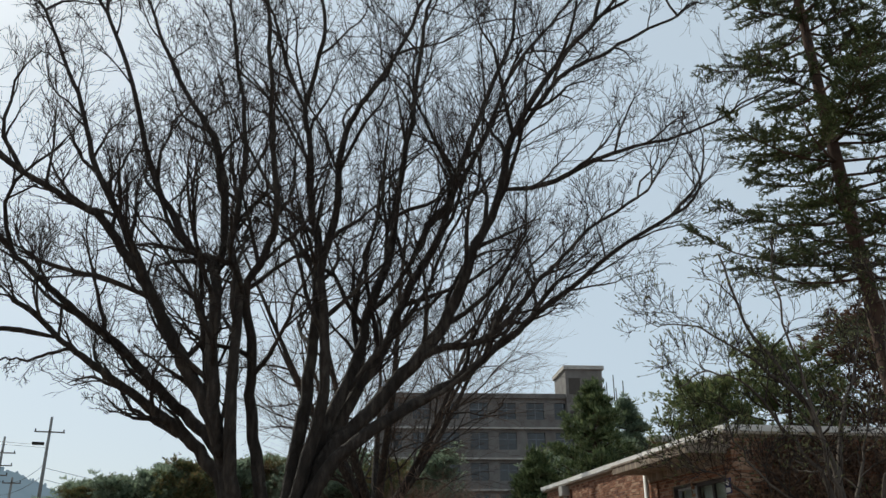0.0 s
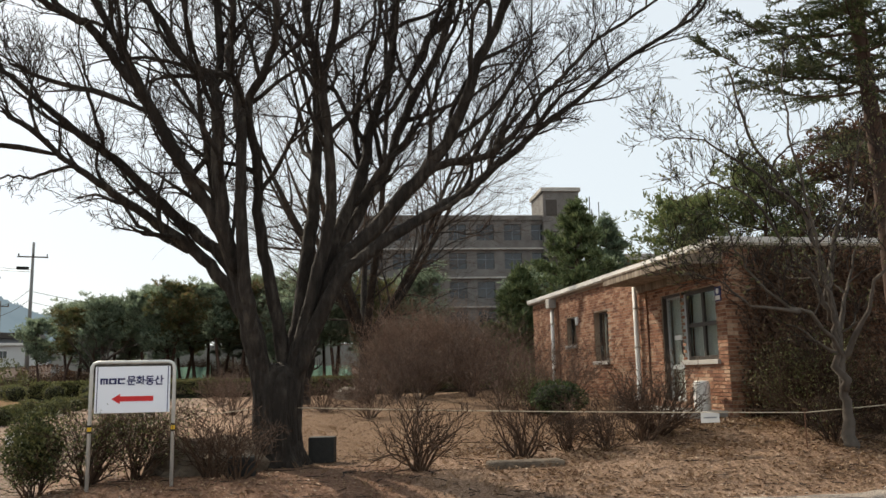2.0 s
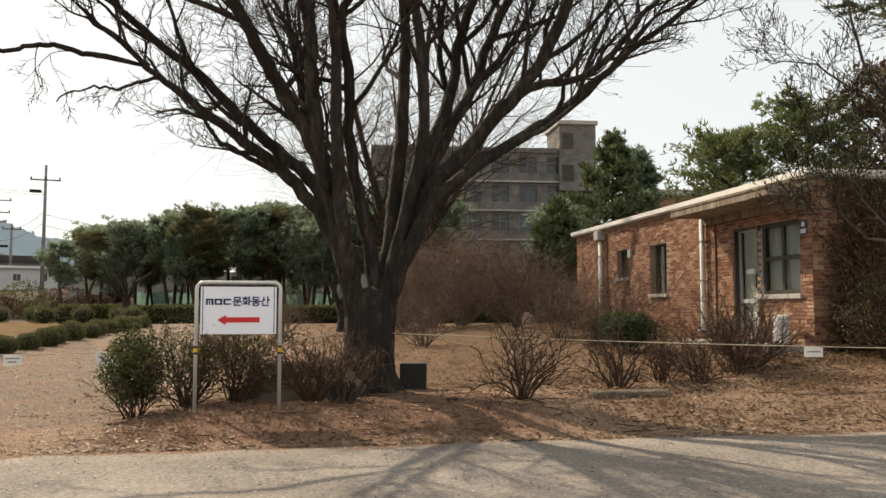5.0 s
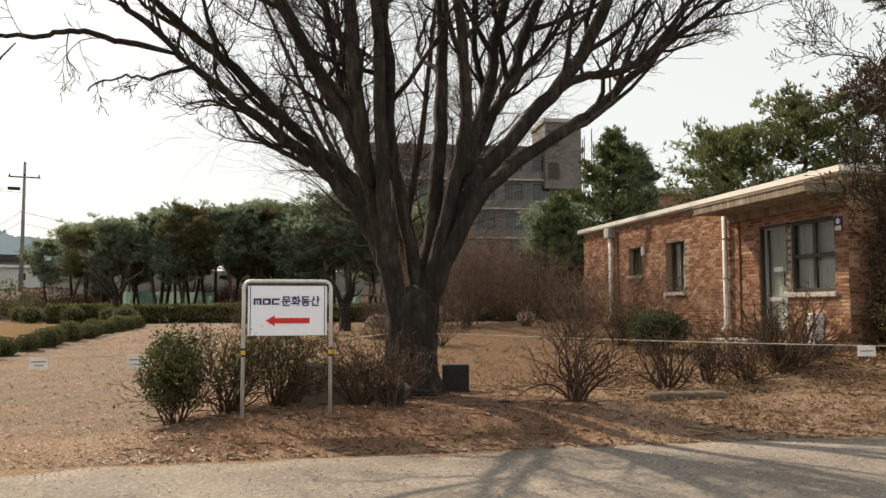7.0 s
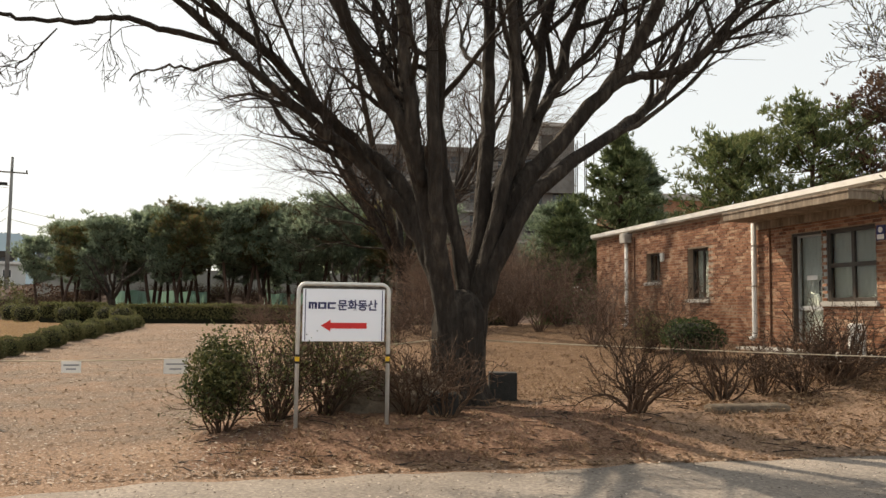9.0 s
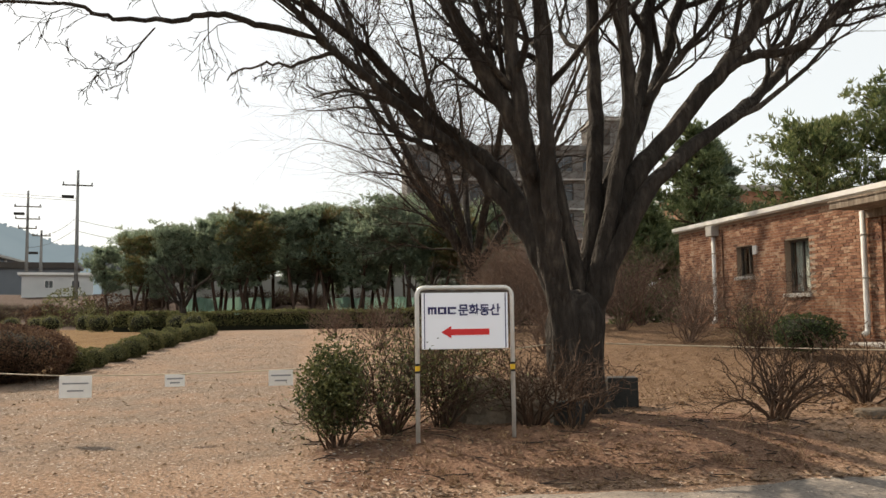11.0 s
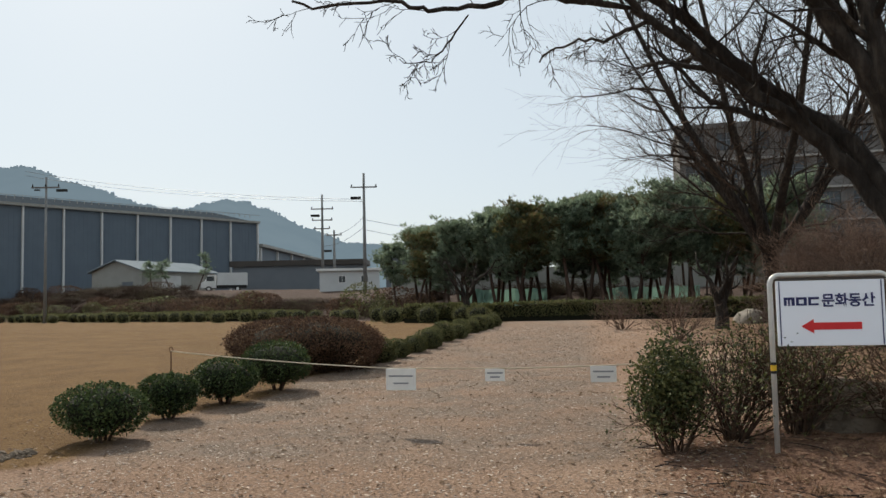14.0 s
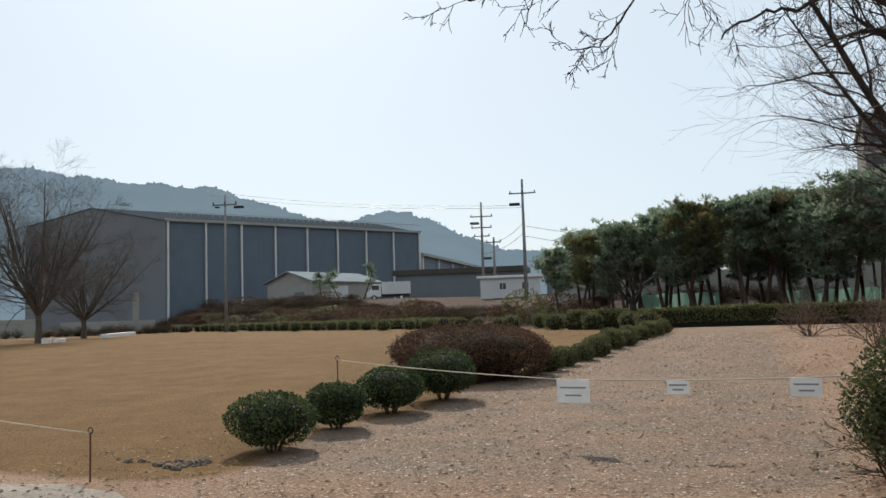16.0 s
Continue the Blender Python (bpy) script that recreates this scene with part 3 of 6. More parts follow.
def spread(rng, wood, twigs, pts, radii, length, level, up, wander, kids, shrink, first, tips=None, gravity=0.0, slim=1.0):
    turn = rng.uniform(0, 6.28)
    for k in range(kids[level]):
        u = first + (1 - first) * (k + rng.random() * 0.8) / kids[level]
        f = u * (len(pts) - 1)
        i = min(int(f), len(pts) - 2)
        q = pts[i].lerp(pts[i + 1], f - i)
        ax = (pts[i + 1] - pts[i]).normalized()
        turn += 2.4 + rng.uniform(-0.5, 0.5)
        o = ax.orthogonal().normalized()
        side = o * math.cos(turn) + ax.cross(o) * math.sin(turn)
        side.z += up - gravity
        a = math.radians(rng.uniform(28, 58) if level < 2 else rng.uniform(18, 46))
        far_out = 1.0 if level < 1 else (1.1 if level == 1 else 1.35)
        nd = ax * math.cos(a) + side.normalized() * math.sin(a)
        if level < 2 and up > 0:
            nd.z = max(nd.z, 0.15)
        rr = (radii[i] * (1 - f + i) + radii[i + 1] * (f - i)) * rng.uniform(0.46, 0.68) * slim
        grow(rng, wood, twigs, q, nd, length * shrink * (1.15 - 0.6 * u) * far_out * rng.uniform(0.7, 1.3), max(0.005, min(rr, 0.045)), level + 1, up, wander, kids, shrink, tips)


def curve_through(pts, radii, steps=4):
    """A smooth line through the points."""
    pts = [Vector(p) for p in pts]
    out, rad = [], []
    for i in range(len(pts) - 1):
        a, b, c, e = pts[max(i - 1, 0)], pts[i], pts[i + 1], pts[min(i + 2, len(pts) - 1)]
        for k in range(steps):
            t = k / steps
            out.append(0.5 * ((2 * b) + (c - a) * t + (2 * a - 5 * b + 4 * c - e) * t * t + (3 * b - a - 3 * c + e) * t ** 3))
            rad.append(radii[i] * (1 - t) + radii[i + 1] * t)
    return out + [pts[-1]], rad + [radii[-1]]


# the great bare tree: the run of each main limb, with its thickness at the foot and the tip
MAIN_STEMS = []
MAIN_STEMS.append((0.075, 0.03, [(-3.79, 12.0, 4.56), (-4.22, 11.9, 4.95), (-4.57, 11.8, 5.13)]))
MAIN_STEMS.append((0.14, 0.05, [(-1.08, 12.4, 2.01), (-1.55, 12.71, 3.13), (-2.02, 12.96, 3.6), (-2.47, 12.98, 4.0), (-2.9, 12.97, 4.43), (-3.27, 12.88, 4.76), (-3.71, 12.8, 5.07), (-4.1, 12.72, 5.39), (-4.49, 12.63, 5.7), (-4.87, 12.55, 6.08)]))
MAIN_STEMS.append((0.17, 0.05, [(-1.14, 12.0, 1.99), (-1.4, 11.89, 3.02), (-1.63, 11.77, 3.6), (-1.94, 11.71, 4.07), (-2.22, 11.67, 4.58), (-2.42, 11.64, 4.97), (-2.69, 11.61, 5.41), (-3.03, 11.56, 5.83), (-3.36, 11.47, 6.27), (-3.52, 11.37, 6.34), (-3.94, 11.24, 6.52), (-4.39, 11.1, 6.74)]))
MAIN_STEMS.append((0.06, 0.03, [(-2.58, 11.6, 5.13), (-3.14, 11.5, 5.33), (-3.82, 11.4, 5.47), (-4.33, 11.3, 5.62)]))
MAIN_STEMS.append((0.08, 0.03, [(-2.48, 11.6, 5.09), (-2.84, 11.65, 5.78), (-3.28, 11.7, 6.59), (-3.64, 11.75, 7.25), (-3.92, 11.8, 8.04), (-4.32, 11.85, 8.97), (-4.85, 11.9, 10.04)]))
MAIN_STEMS.append((0.13, 0.04, [(-1.39, 11.8, 2.93), (-1.55, 11.7, 3.63), (-1.64, 11.7, 4.36), (-1.67, 11.8, 5.22), (-1.83, 12.07, 5.82), (-2.17, 12.27, 6.14), (-2.61, 12.4, 6.85), (-3.0, 12.4, 7.62), (-3.46, 12.43, 9.1), (-4.09, 12.5, 10.57)]))
MAIN_STEMS.append((0.09, 0.03, [(-1.77, 12.2, 5.58), (-1.7, 12.36, 6.59), (-1.99, 12.52, 8.07), (-2.46, 12.68, 8.89), (-3.15, 12.84, 10.2), (-3.55, 13.0, 11.26)]))
MAIN_STEMS.append((0.14, 0.035, [(-1.02, 12.0, 1.6), (-1.19, 11.76, 2.45), (-1.29, 11.6, 3.38), (-1.33, 11.6, 4.34), (-1.33, 11.72, 5.29), (-1.54, 11.9, 5.94), (-1.54, 12.14, 6.5), (-1.51, 12.36, 7.4), (-1.54, 12.54, 8.22), (-1.85, 12.76, 10.03), (-2.09, 13.0, 11.41)]))
MAIN_STEMS.append((0.14, 0.035, [(-0.71, 12.3, 1.68), (-0.92, 12.37, 2.84), (-1.08, 12.3, 3.67), (-1.11, 12.1, 4.47), (-1.25, 11.77, 5.31), (-0.99, 11.47, 5.8), (-0.83, 11.2, 6.45), (-0.97, 11.07, 7.46), (-1.07, 10.97, 8.68), (-1.19, 10.9, 9.88)]))
MAIN_STEMS.append((0.16, 0.04, [(-0.57, 12.3, 1.67), (-0.37, 12.52, 3.37), (-0.29, 12.74, 4.21), (-0.25, 12.9, 5.16), (-0.25, 13.03, 6.64), (-0.41, 13.14, 7.2), (-0.48, 13.23, 8.56), (-0.63, 13.31, 9.41), (-0.34, 13.36, 10.95), (-0.44, 13.4, 11.9)]))
MAIN_STEMS.append((0.06, 0.025, [(-0.62, 13.3, 9.34), (-1.04, 13.27, 10.32), (-1.26, 13.23, 11.16), (-1.5, 13.2, 11.63)]))
MAIN_STEMS.append((0.14, 0.04, [(-0.49, 12.2, 1.99), (-0.13, 12.2, 3.32), (-0.05, 12.2, 4.18), (-0.09, 12.18, 5.05), (-0.16, 12.16, 5.84), (0.02, 12.14, 6.79), (0.07, 12.12, 8.0), (0.36, 12.09, 8.82), (0.92, 12.04, 9.79), (1.4, 12.0, 11.01)]))
MAIN_STEMS.append((0.15, 0.04, [(-0.57, 12.4, 2.0), (0.09, 12.62, 3.65), (0.46, 12.84, 4.61), (0.62, 13.07, 5.43), (0.98, 13.27, 6.59), (1.06, 13.43, 7.48), (1.28, 13.6, 8.88), (1.45, 13.77, 10.1), (1.63, 13.89, 11.79), (1.76, 14.0, 12.6)]))
MAIN_STEMS.append((0.15, 0.04, [(-0.53, 12.45, 2.0), (-0.04, 12.68, 3.13), (0.47, 12.9, 4.07), (0.86, 13.15, 4.79), (1.38, 13.4, 6.06), (1.92, 13.6, 7.18), (2.33, 13.8, 8.57), (2.66, 14.0, 9.57), (3.2, 14.2, 11.05), (3.56, 14.3, 11.99), (3.71, 14.4, 13.11)]))
MAIN_STEMS.append((0.08, 0.03, [(1.31, 13.6, 6.4), (1.7, 13.47, 7.23), (2.09, 13.33, 7.81), (2.72, 13.2, 9.0), (3.16, 13.07, 10.19), (3.84, 12.93, 11.19), (4.42, 12.8, 11.95)]))
MAIN_STEMS.append((0.19, 0.05, [(-0.49, 12.25, 1.83), (0.04, 12.39, 3.01), (0.52, 12.5, 3.55), (1.14, 12.5, 4.27), (1.68, 12.46, 4.91), (2.04, 12.35, 5.63), (2.32, 12.27, 6.46), (2.66, 12.22, 7.12), (2.93, 12.09, 8.3), (3.22, 11.93, 8.89), (3.8, 11.85, 9.81), (4.47, 11.8, 10.68)]))
MAIN_STEMS.append((0.06, 0.025, [(2.77, 12.0, 7.34), (3.39, 11.9, 7.4), (4.26, 11.8, 7.86), (4.94, 11.7, 8.13), (5.73, 11.6, 8.34), (6.54, 11.5, 8.68)]))
MAIN_STEMS.append((0.06, 0.03, [(3.02, 12.0, 8.37), (3.52, 12.06, 9.17), (3.98, 12.12, 9.77), (4.66, 12.18, 10.23), (5.5, 12.24, 10.85), (6.37, 12.3, 11.37)]))
MAIN_STEMS.append((0.15, 0.04, [(-0.47, 12.15, 1.67), (0.06, 12.04, 2.8), (0.66, 12.12, 3.36), (1.38, 12.36, 3.84), (2.1, 12.78, 4.33), (2.64, 13.05, 4.81), (3.18, 13.2, 5.26), (3.6, 13.2, 5.65), (4.29, 13.08, 6.16), (4.99, 12.94, 6.76), (6.02, 12.8, 7.38)]))
MAIN_STEMS.append((0.08, 0.03, [(1.41, 12.4, 4.49), (1.69, 12.34, 4.68), (2.36, 12.29, 4.82), (2.81, 12.23, 5.17), (3.28, 12.14, 5.78), (3.59, 12.03, 6.09), (4.11, 11.91, 6.62), (4.99, 11.8, 7.23)]))
MAIN_STEMS.append((0.17, 0.05, [(-1.03, 12.3, 1.68), (-1.36, 12.56, 2.48), (-1.72, 12.68, 3.02), (-2.13, 12.67, 3.42), (-2.57, 12.6, 3.72), (-2.95, 12.45, 3.99), (-3.24, 12.3, 4.18), (-3.6, 12.17, 4.43), (-3.9, 12.1, 4.65)]))
MAIN_STEMS.append((0.05, 0.016, [(-3.88, 12.1, 4.62), (-4.34, 11.93, 4.67), (-4.58, 11.77, 4.65), (-4.97, 11.6, 4.68), (-5.27, 11.47, 4.57), (-5.81, 11.33, 4.49), (-6.06, 11.2, 4.47), (-6.39, 11.13, 4.56), (-6.99, 11.07, 4.51), (-7.31, 11.0, 4.58)]))
MAIN_STEMS.append((0.035, 0.012, [(-3.57, 12.2, 4.42), (-3.69, 12.13, 4.45), (-3.94, 12.07, 4.36), (-4.16, 12.0, 4.26), (-4.39, 11.93, 4.26), (-4.62, 11.87, 4.18), (-4.88, 11.8, 4.03)]))
MAIN_STEMS.append((0.016, 0.006, [(-5.55, 11.3, 4.4), (-5.73, 11.27, 4.16), (-5.92, 11.23, 3.92), (-6.26, 11.2, 3.94)]))
MAIN_STEMS.append((0.06, 0.02, [(-2.16, 12.8, 3.34), (-2.52, 12.95, 3.57), (-2.94, 13.1, 3.8), (-3.26, 13.25, 4.24), (-3.53, 13.4, 4.56)]))
MAIN_STEMS.append((0.08, 0.03, [(-1.33, 11.9, 2.95), (-1.59, 12.02, 3.69), (-1.77, 12.14, 4.31), (-1.92, 12.28, 5.1), (-2.03, 12.44, 5.85), (-2.27, 12.6, 6.77)]))
MAIN_STEMS.append((0.08, 0.03, [(0.37, 13.2, 3.89), (0.53, 13.36, 4.54), (0.42, 13.52, 5.37), (0.5, 13.68, 6.25), (0.71, 13.84, 7.17), (0.85, 14.0, 8.3)]))
MAIN_STEMS.append((0.07, 0.025, [(0.34, 12.6, 4.05), (0.78, 12.52, 4.68), (1.14, 12.44, 5.09), (1.54, 12.36, 5.68), (1.77, 12.28, 6.35), (2.18, 12.2, 7.12)]))


def great_tree():
    rng = random.Random(11)
    t = thing("tree", "huge bare spreading tree, many dark stems from a short trunk", "tree")
    base = (-0.78, 12.2)
    s = Shape()
    g = height(*base)
    sides = 72
    rings = [(-0.15, 0.5, 0.0), (0.0, 0.41, 0.0), (0.1, 0.36, 0.0), (0.25, 0.325, -0.01), (0.5, 0.31, -0.02), (0.75, 0.315, -0.02), (1.0, 0.325, -0.01), (1.15, 0.31, 0.0), (1.28, 0.26, 0.01), (1.38, 0.18, 0.02), (1.45, 0.06, 0.02)]
    for z, r, dx in rings:
        for j in range(sides):
            a = 2 * math.pi * j / sides
            # deep folds where the stems grew together
            fold = 0.16 * abs(math.sin(2.5 * a + 0.9 + 0.25 * z)) ** 0.6 + 0.05 * math.sin(9 * a + 1.7 * z) + 0.025 * math.sin(17 * a + 4 * z)
            flute = 0.93 + fold + (0.10 * math.cos(7 * a) if z < 0.2 else 0) + 0.015 * rng.uniform(-1, 1)
            s.v.append((base[0] + dx + r * flute * math.cos(a), base[1] + min(r, 0.4) * 0.9 * flute * math.sin(a), g + z))
    for i in range(len(rings) - 1):
        for j in range(sides):
            a, b = i * sides + j, i * sides + (j + 1) % sides
            s.f.append((a, b, b + sides, a + sides))
    s.f.append(tuple((len(rings) - 1) * sides + j for j in range(sides)))
    part("trunk", s, "bark", t, "dark furrowed trunk", True)
    twigs = Shape()
    for r0, r1, run in MAIN_STEMS:
        wood = Shape()
        if run[0][2] < 2.2:
            # the stem runs on down into the trunk
            x, y, z = run[0]
            run = [(base[0] * 0.6 + x * 0.4, base[1] * 0.6 + y * 0.4, g + 0.35), (base[0] * 0.4 + x * 0.6, base[1] * 0.4 + y * 0.6, g + 1.0)] + list(run)
        n = len(run)
        radii = [r0 + (0.75 * r1 - r0) * (i / (n - 1)) ** 0.68 for i in range(n)]
        if run[0][2] > 2.2:
            radii[0] *= 0.5
        pts, rad = curve_through(run, radii)
        pts = [p + Vector((rng.gauss(0, 1), rng.gauss(0, 1), rng.gauss(0, 1))) * 0.012 * (0 if i < 4 else 1) for i, p in enumerate(pts)]
        wood.tube(pts, [r * rng.uniform(0.95, 1.06) for r in rad], 12 if r0 > 0.07 else 7, True)
        length = sum((b - a).length for a, b in zip(pts, pts[1:]))
        low = r0 < 0.055 and run[-1][2] < 5.6
        if low:
            spread(rng, wood, twigs, pts, rad, max(1.2, length * 0.5), 0, -0.08, 0.36, (7, 5, 3), 0.44, 0.2, gravity=0.08, slim=0.45)
        else:
            first = 0.4 if run[0][2] < 2.2 else 0.1
            leftward = run[-1][0] < -3.5 and run[-1][2] < 7
            kids = (7, 5, 4, 3) if leftward or r0 < 0.07 else (13, 7, 4, 3)
            spread(rng, wood, twigs, pts, rad, max(2.6, length * 0.52), 0, 0.16, 0.38, kids, 0.5, first, slim=1.08)
            if run[-1][2] > 6:
                # the tip goes on and divides
                d = (pts[-1] - pts[-4]).normalized()
                for k in range(3):
                    grow(rng, wood, twigs, pts[-1], d + Vector((rng.gauss(0, 0.3), rng.gauss(0, 0.3), 0.1)), rng.uniform(1.6, 2.8), r1 * 0.8, 1, 0.16, 0.38, (9, 6, 4, 3), 0.5)
        part("limb", wood, "bark", t, "", True)
    part("twig_crown", twigs, "twig", t, "fine bare twigs")


great_tree()


def bare_tree(at, tall, stems, rng, lean=0.5, r0=0.13, mat="bark", twig="twig", kids=(8, 6, 5), label="bare broad tree with dark stems", buds=False, low=0.25):
    t = thing("tree", label, "tree", (at[0], at[1], height(*at)))
    twigs, tips = Shape(), []
    trunk_h = tall * low
    trunk, rad = curve_through([(0, 0, -0.1), (0.03, 0.02, trunk_h * 0.5), (-0.03, 0.0, trunk_h)], [r0 * 1.5, r0 * 1.15, r0 * 1.1])
    part("trunk", Shape().tube(trunk, rad, 12), mat, t, "", True)
    for k in range(stems):
        a = 2 * math.pi * (k + rng.uniform(-0.25, 0.25)) / stems
        out = lean * rng.uniform(0.6, 1.2)
        hgt = (tall - trunk_h) * rng.uniform(0.8, 1.05)
        run = [(0, 0, trunk_h - 0.25)] + [(math.cos(a) * out * hgt * u ** 0.8 + rng.gauss(0, 0.08), math.sin(a) * out * hgt * u ** 0.8 + rng.gauss(0, 0.08), trunk_h + hgt * u) for u in (0.15, 0.4, 0.7, 1)]
        rr = r0 * rng.uniform(0.55, 0.8)
        pts, rad = curve_through(run, [rr, rr * 0.85, rr * 0.6, rr * 0.35, rr * 0.12], 3)
        wood = Shape().tube(pts, rad, 8)
        spread(rng, wood, twigs, pts, rad, hgt * 0.8, 0, 0.03, 0.36, kids, 0.55, 0.12, tips)
        part("limb", wood, mat, t, "", True)
    part("twig_crown", twigs, twig, t)
    if buds:
        s = Shape()
        for p, d in tips:
            if rng.random() < 0.75:
                s.tube([p, p + d * 0.02, p + d * 0.06], [0.004, 0.011, 0.003], 4, False)
        tagged(part("bud_mass", s, "leaf_olive", t, "swollen grey-green buds"), kind="stuff")
    return t


rng = random.Random(5)
bare_tree((2.1, 33.2), 14.2, 9, rng, 0.56, 0.25, twig="twig_brown", kids=(13, 9, 6), label="bare tree with a spray of dark upright stems", low=0.18)


def budding_tree(x, y):
    """The low-forking tree by the house corner, its limbs arching over the road."""
    rng = random.Random(19)
    t = thing("tree", "gnarled low-forking tree with swollen winter buds", "tree", (x, y, height(x, y)))
    twigs, tips = Shape(), []
    for r0, name, run in (
        (0.1, "trunk", [(0, 0, -0.1), (0.03, 0.02, 0.5), (-0.02, 0, 1.0), (-0.03, 0, 1.6), (-0.1, 0.1, 2.75), (-0.45, 0.2, 3.7), (-0.95, 0.3, 4.6), (-1.25, 0.3, 5.7)]),
        (0.06, "limb", [(0.0, 0, 0.8), (-0.12, -0.1, 1.5), (-0.2, -0.2, 1.9), (-0.42, -0.3, 2.5), (-0.6, -0.4, 3.5), (-0.85, -0.5, 4.7), (-0.9, -0.6, 5.6)]),
        (0.05, "limb", [(0.0, 0, 1.0), (-0.1, -0.1, 1.45), (-0.65, -0.3, 1.85), (-1.24, -0.4, 2.1), (-1.7, -0.5, 2.6), (-2.05, -0.6, 3.1)]),
        (0.045, "limb", [(-0.1, 0, 1.8), (-0.4, -0.1, 2.4), (-0.9, -0.2, 2.95), (-1.5, -0.3, 3.6), (-2.1, -0.4, 3.65), (-2.5, -0.5, 3.4)]),
        (0.05, "limb", [(-0.06, 0.1, 2.1), (0.3, 0.2, 3.3), (0.7, 0.3, 4.0), (1.0, 0.3, 5.2)]),
        (0.05, "limb", [(-0.02, 0, 1.3), (0.3, 0.2, 2.1), (0.7, 0.4, 2.8), (1.0, 0.4, 3.8)]),
        (0.03, "limb", [(-0.8, -0.3, 1.9), (-1.6, -0.5, 2.0), (-2.2, -0.6, 2.3), (-2.75, -0.7, 2.35)]),
        (0.04, "limb", [(-0.3, 0.15, 3.4), (-0.9, 0.3, 4.0), (-1.7, 0.4, 4.5), (-2.4, 0.5, 4.6)]),
        (0.045, "limb", [(-0.02, 0.0, 1.2), (0.2, -0.4, 1.9), (0.3, -0.8, 2.7), (0.2, -1.1, 3.8), (0.3, -1.2, 4.8)]),
    ):
        n = len(run)
        pts, rad = curve_through(run, [r0 * (1.2 if i == 0 else 0.85 - 0.7 * (i / (n - 1)) ** 0.7) for i in range(n)])
        pts = [p + Vector((rng.gauss(0, 0.025), rng.gauss(0, 0.025), rng.gauss(0, 0.02))) * (0 if i == 0 else 1) for i, p in enumerate(pts)]
        wood = Shape().tube(pts, rad, 10)
        spread(rng, wood, twigs, pts, rad, 2.1, 0, 0.14, 0.5, (10, 6, 5), 0.5, 0.35, tips)
        part(name, wood, "bark_pale", t, "grey lichen-spotted trunk" if name == "trunk" else "", True)
    part("twig_crown", twigs, "twig", t)
    s = Shape()
    for p, d in tips:
        if rng.random() < 0.85:
            k = rng.uniform(0.4, 0.8)
            s.tube([p, p + d * 0.02 * k, p + d * 0.045 * k, p + d * 0.075 * k], [0.005, 0.013 * k, 0.011 * k, 0.002], 5, False)
    tagged(part("bud_mass", s, "leaf_olive", t, "swollen grey-green buds"), kind="stuff")


budding_tree(7.15, 10.8)
bare_tree((-43.5, 40.0), 9.0, 11, rng, 0.55, 0.15, "bark_pale", "twig_grey", kids=(12, 9, 7), label="bare lawn tree with fine upright branches", low=0.2)
bare_tree((-50.2, 50.3), 7.0, 10, rng, 0.95, 0.15, "bark_pale", "twig_grey", kids=(12, 9, 7), label="low bare tree with spreading branches", low=0.22)

bare_tree((-9.5, 39.4), 3.1, 5, rng, 1.0, 0.13, "bark", kids=(6, 5, 3), label="small crooked pollarded tree by the hedge", low=0.4)
bare_tree((-0.35, 28.9), 2.5, 4, rng, 0.5, 0.16, "bark", kids=(5, 3), label="small gnarled tree with a thick dark stump", low=0.35)


def tuft(s, rng, p, d, size, n=7):
    """A spray of needles round a shoot."""
    d = d.normalized()
    for _ in range(n):
        v = (d * rng.uniform(0.3, 1.2) + Vector((rng.gauss(0, 0.5), rng.gauss(0, 0.5), rng.gauss(0, 0.4)))).normalized()
        s.leaf(p, v, Vector((rng.gauss(0, 1), rng.gauss(0, 1), rng.gauss(0, 1))), size * rng.uniform(0.6, 1.2), size * 0.2)


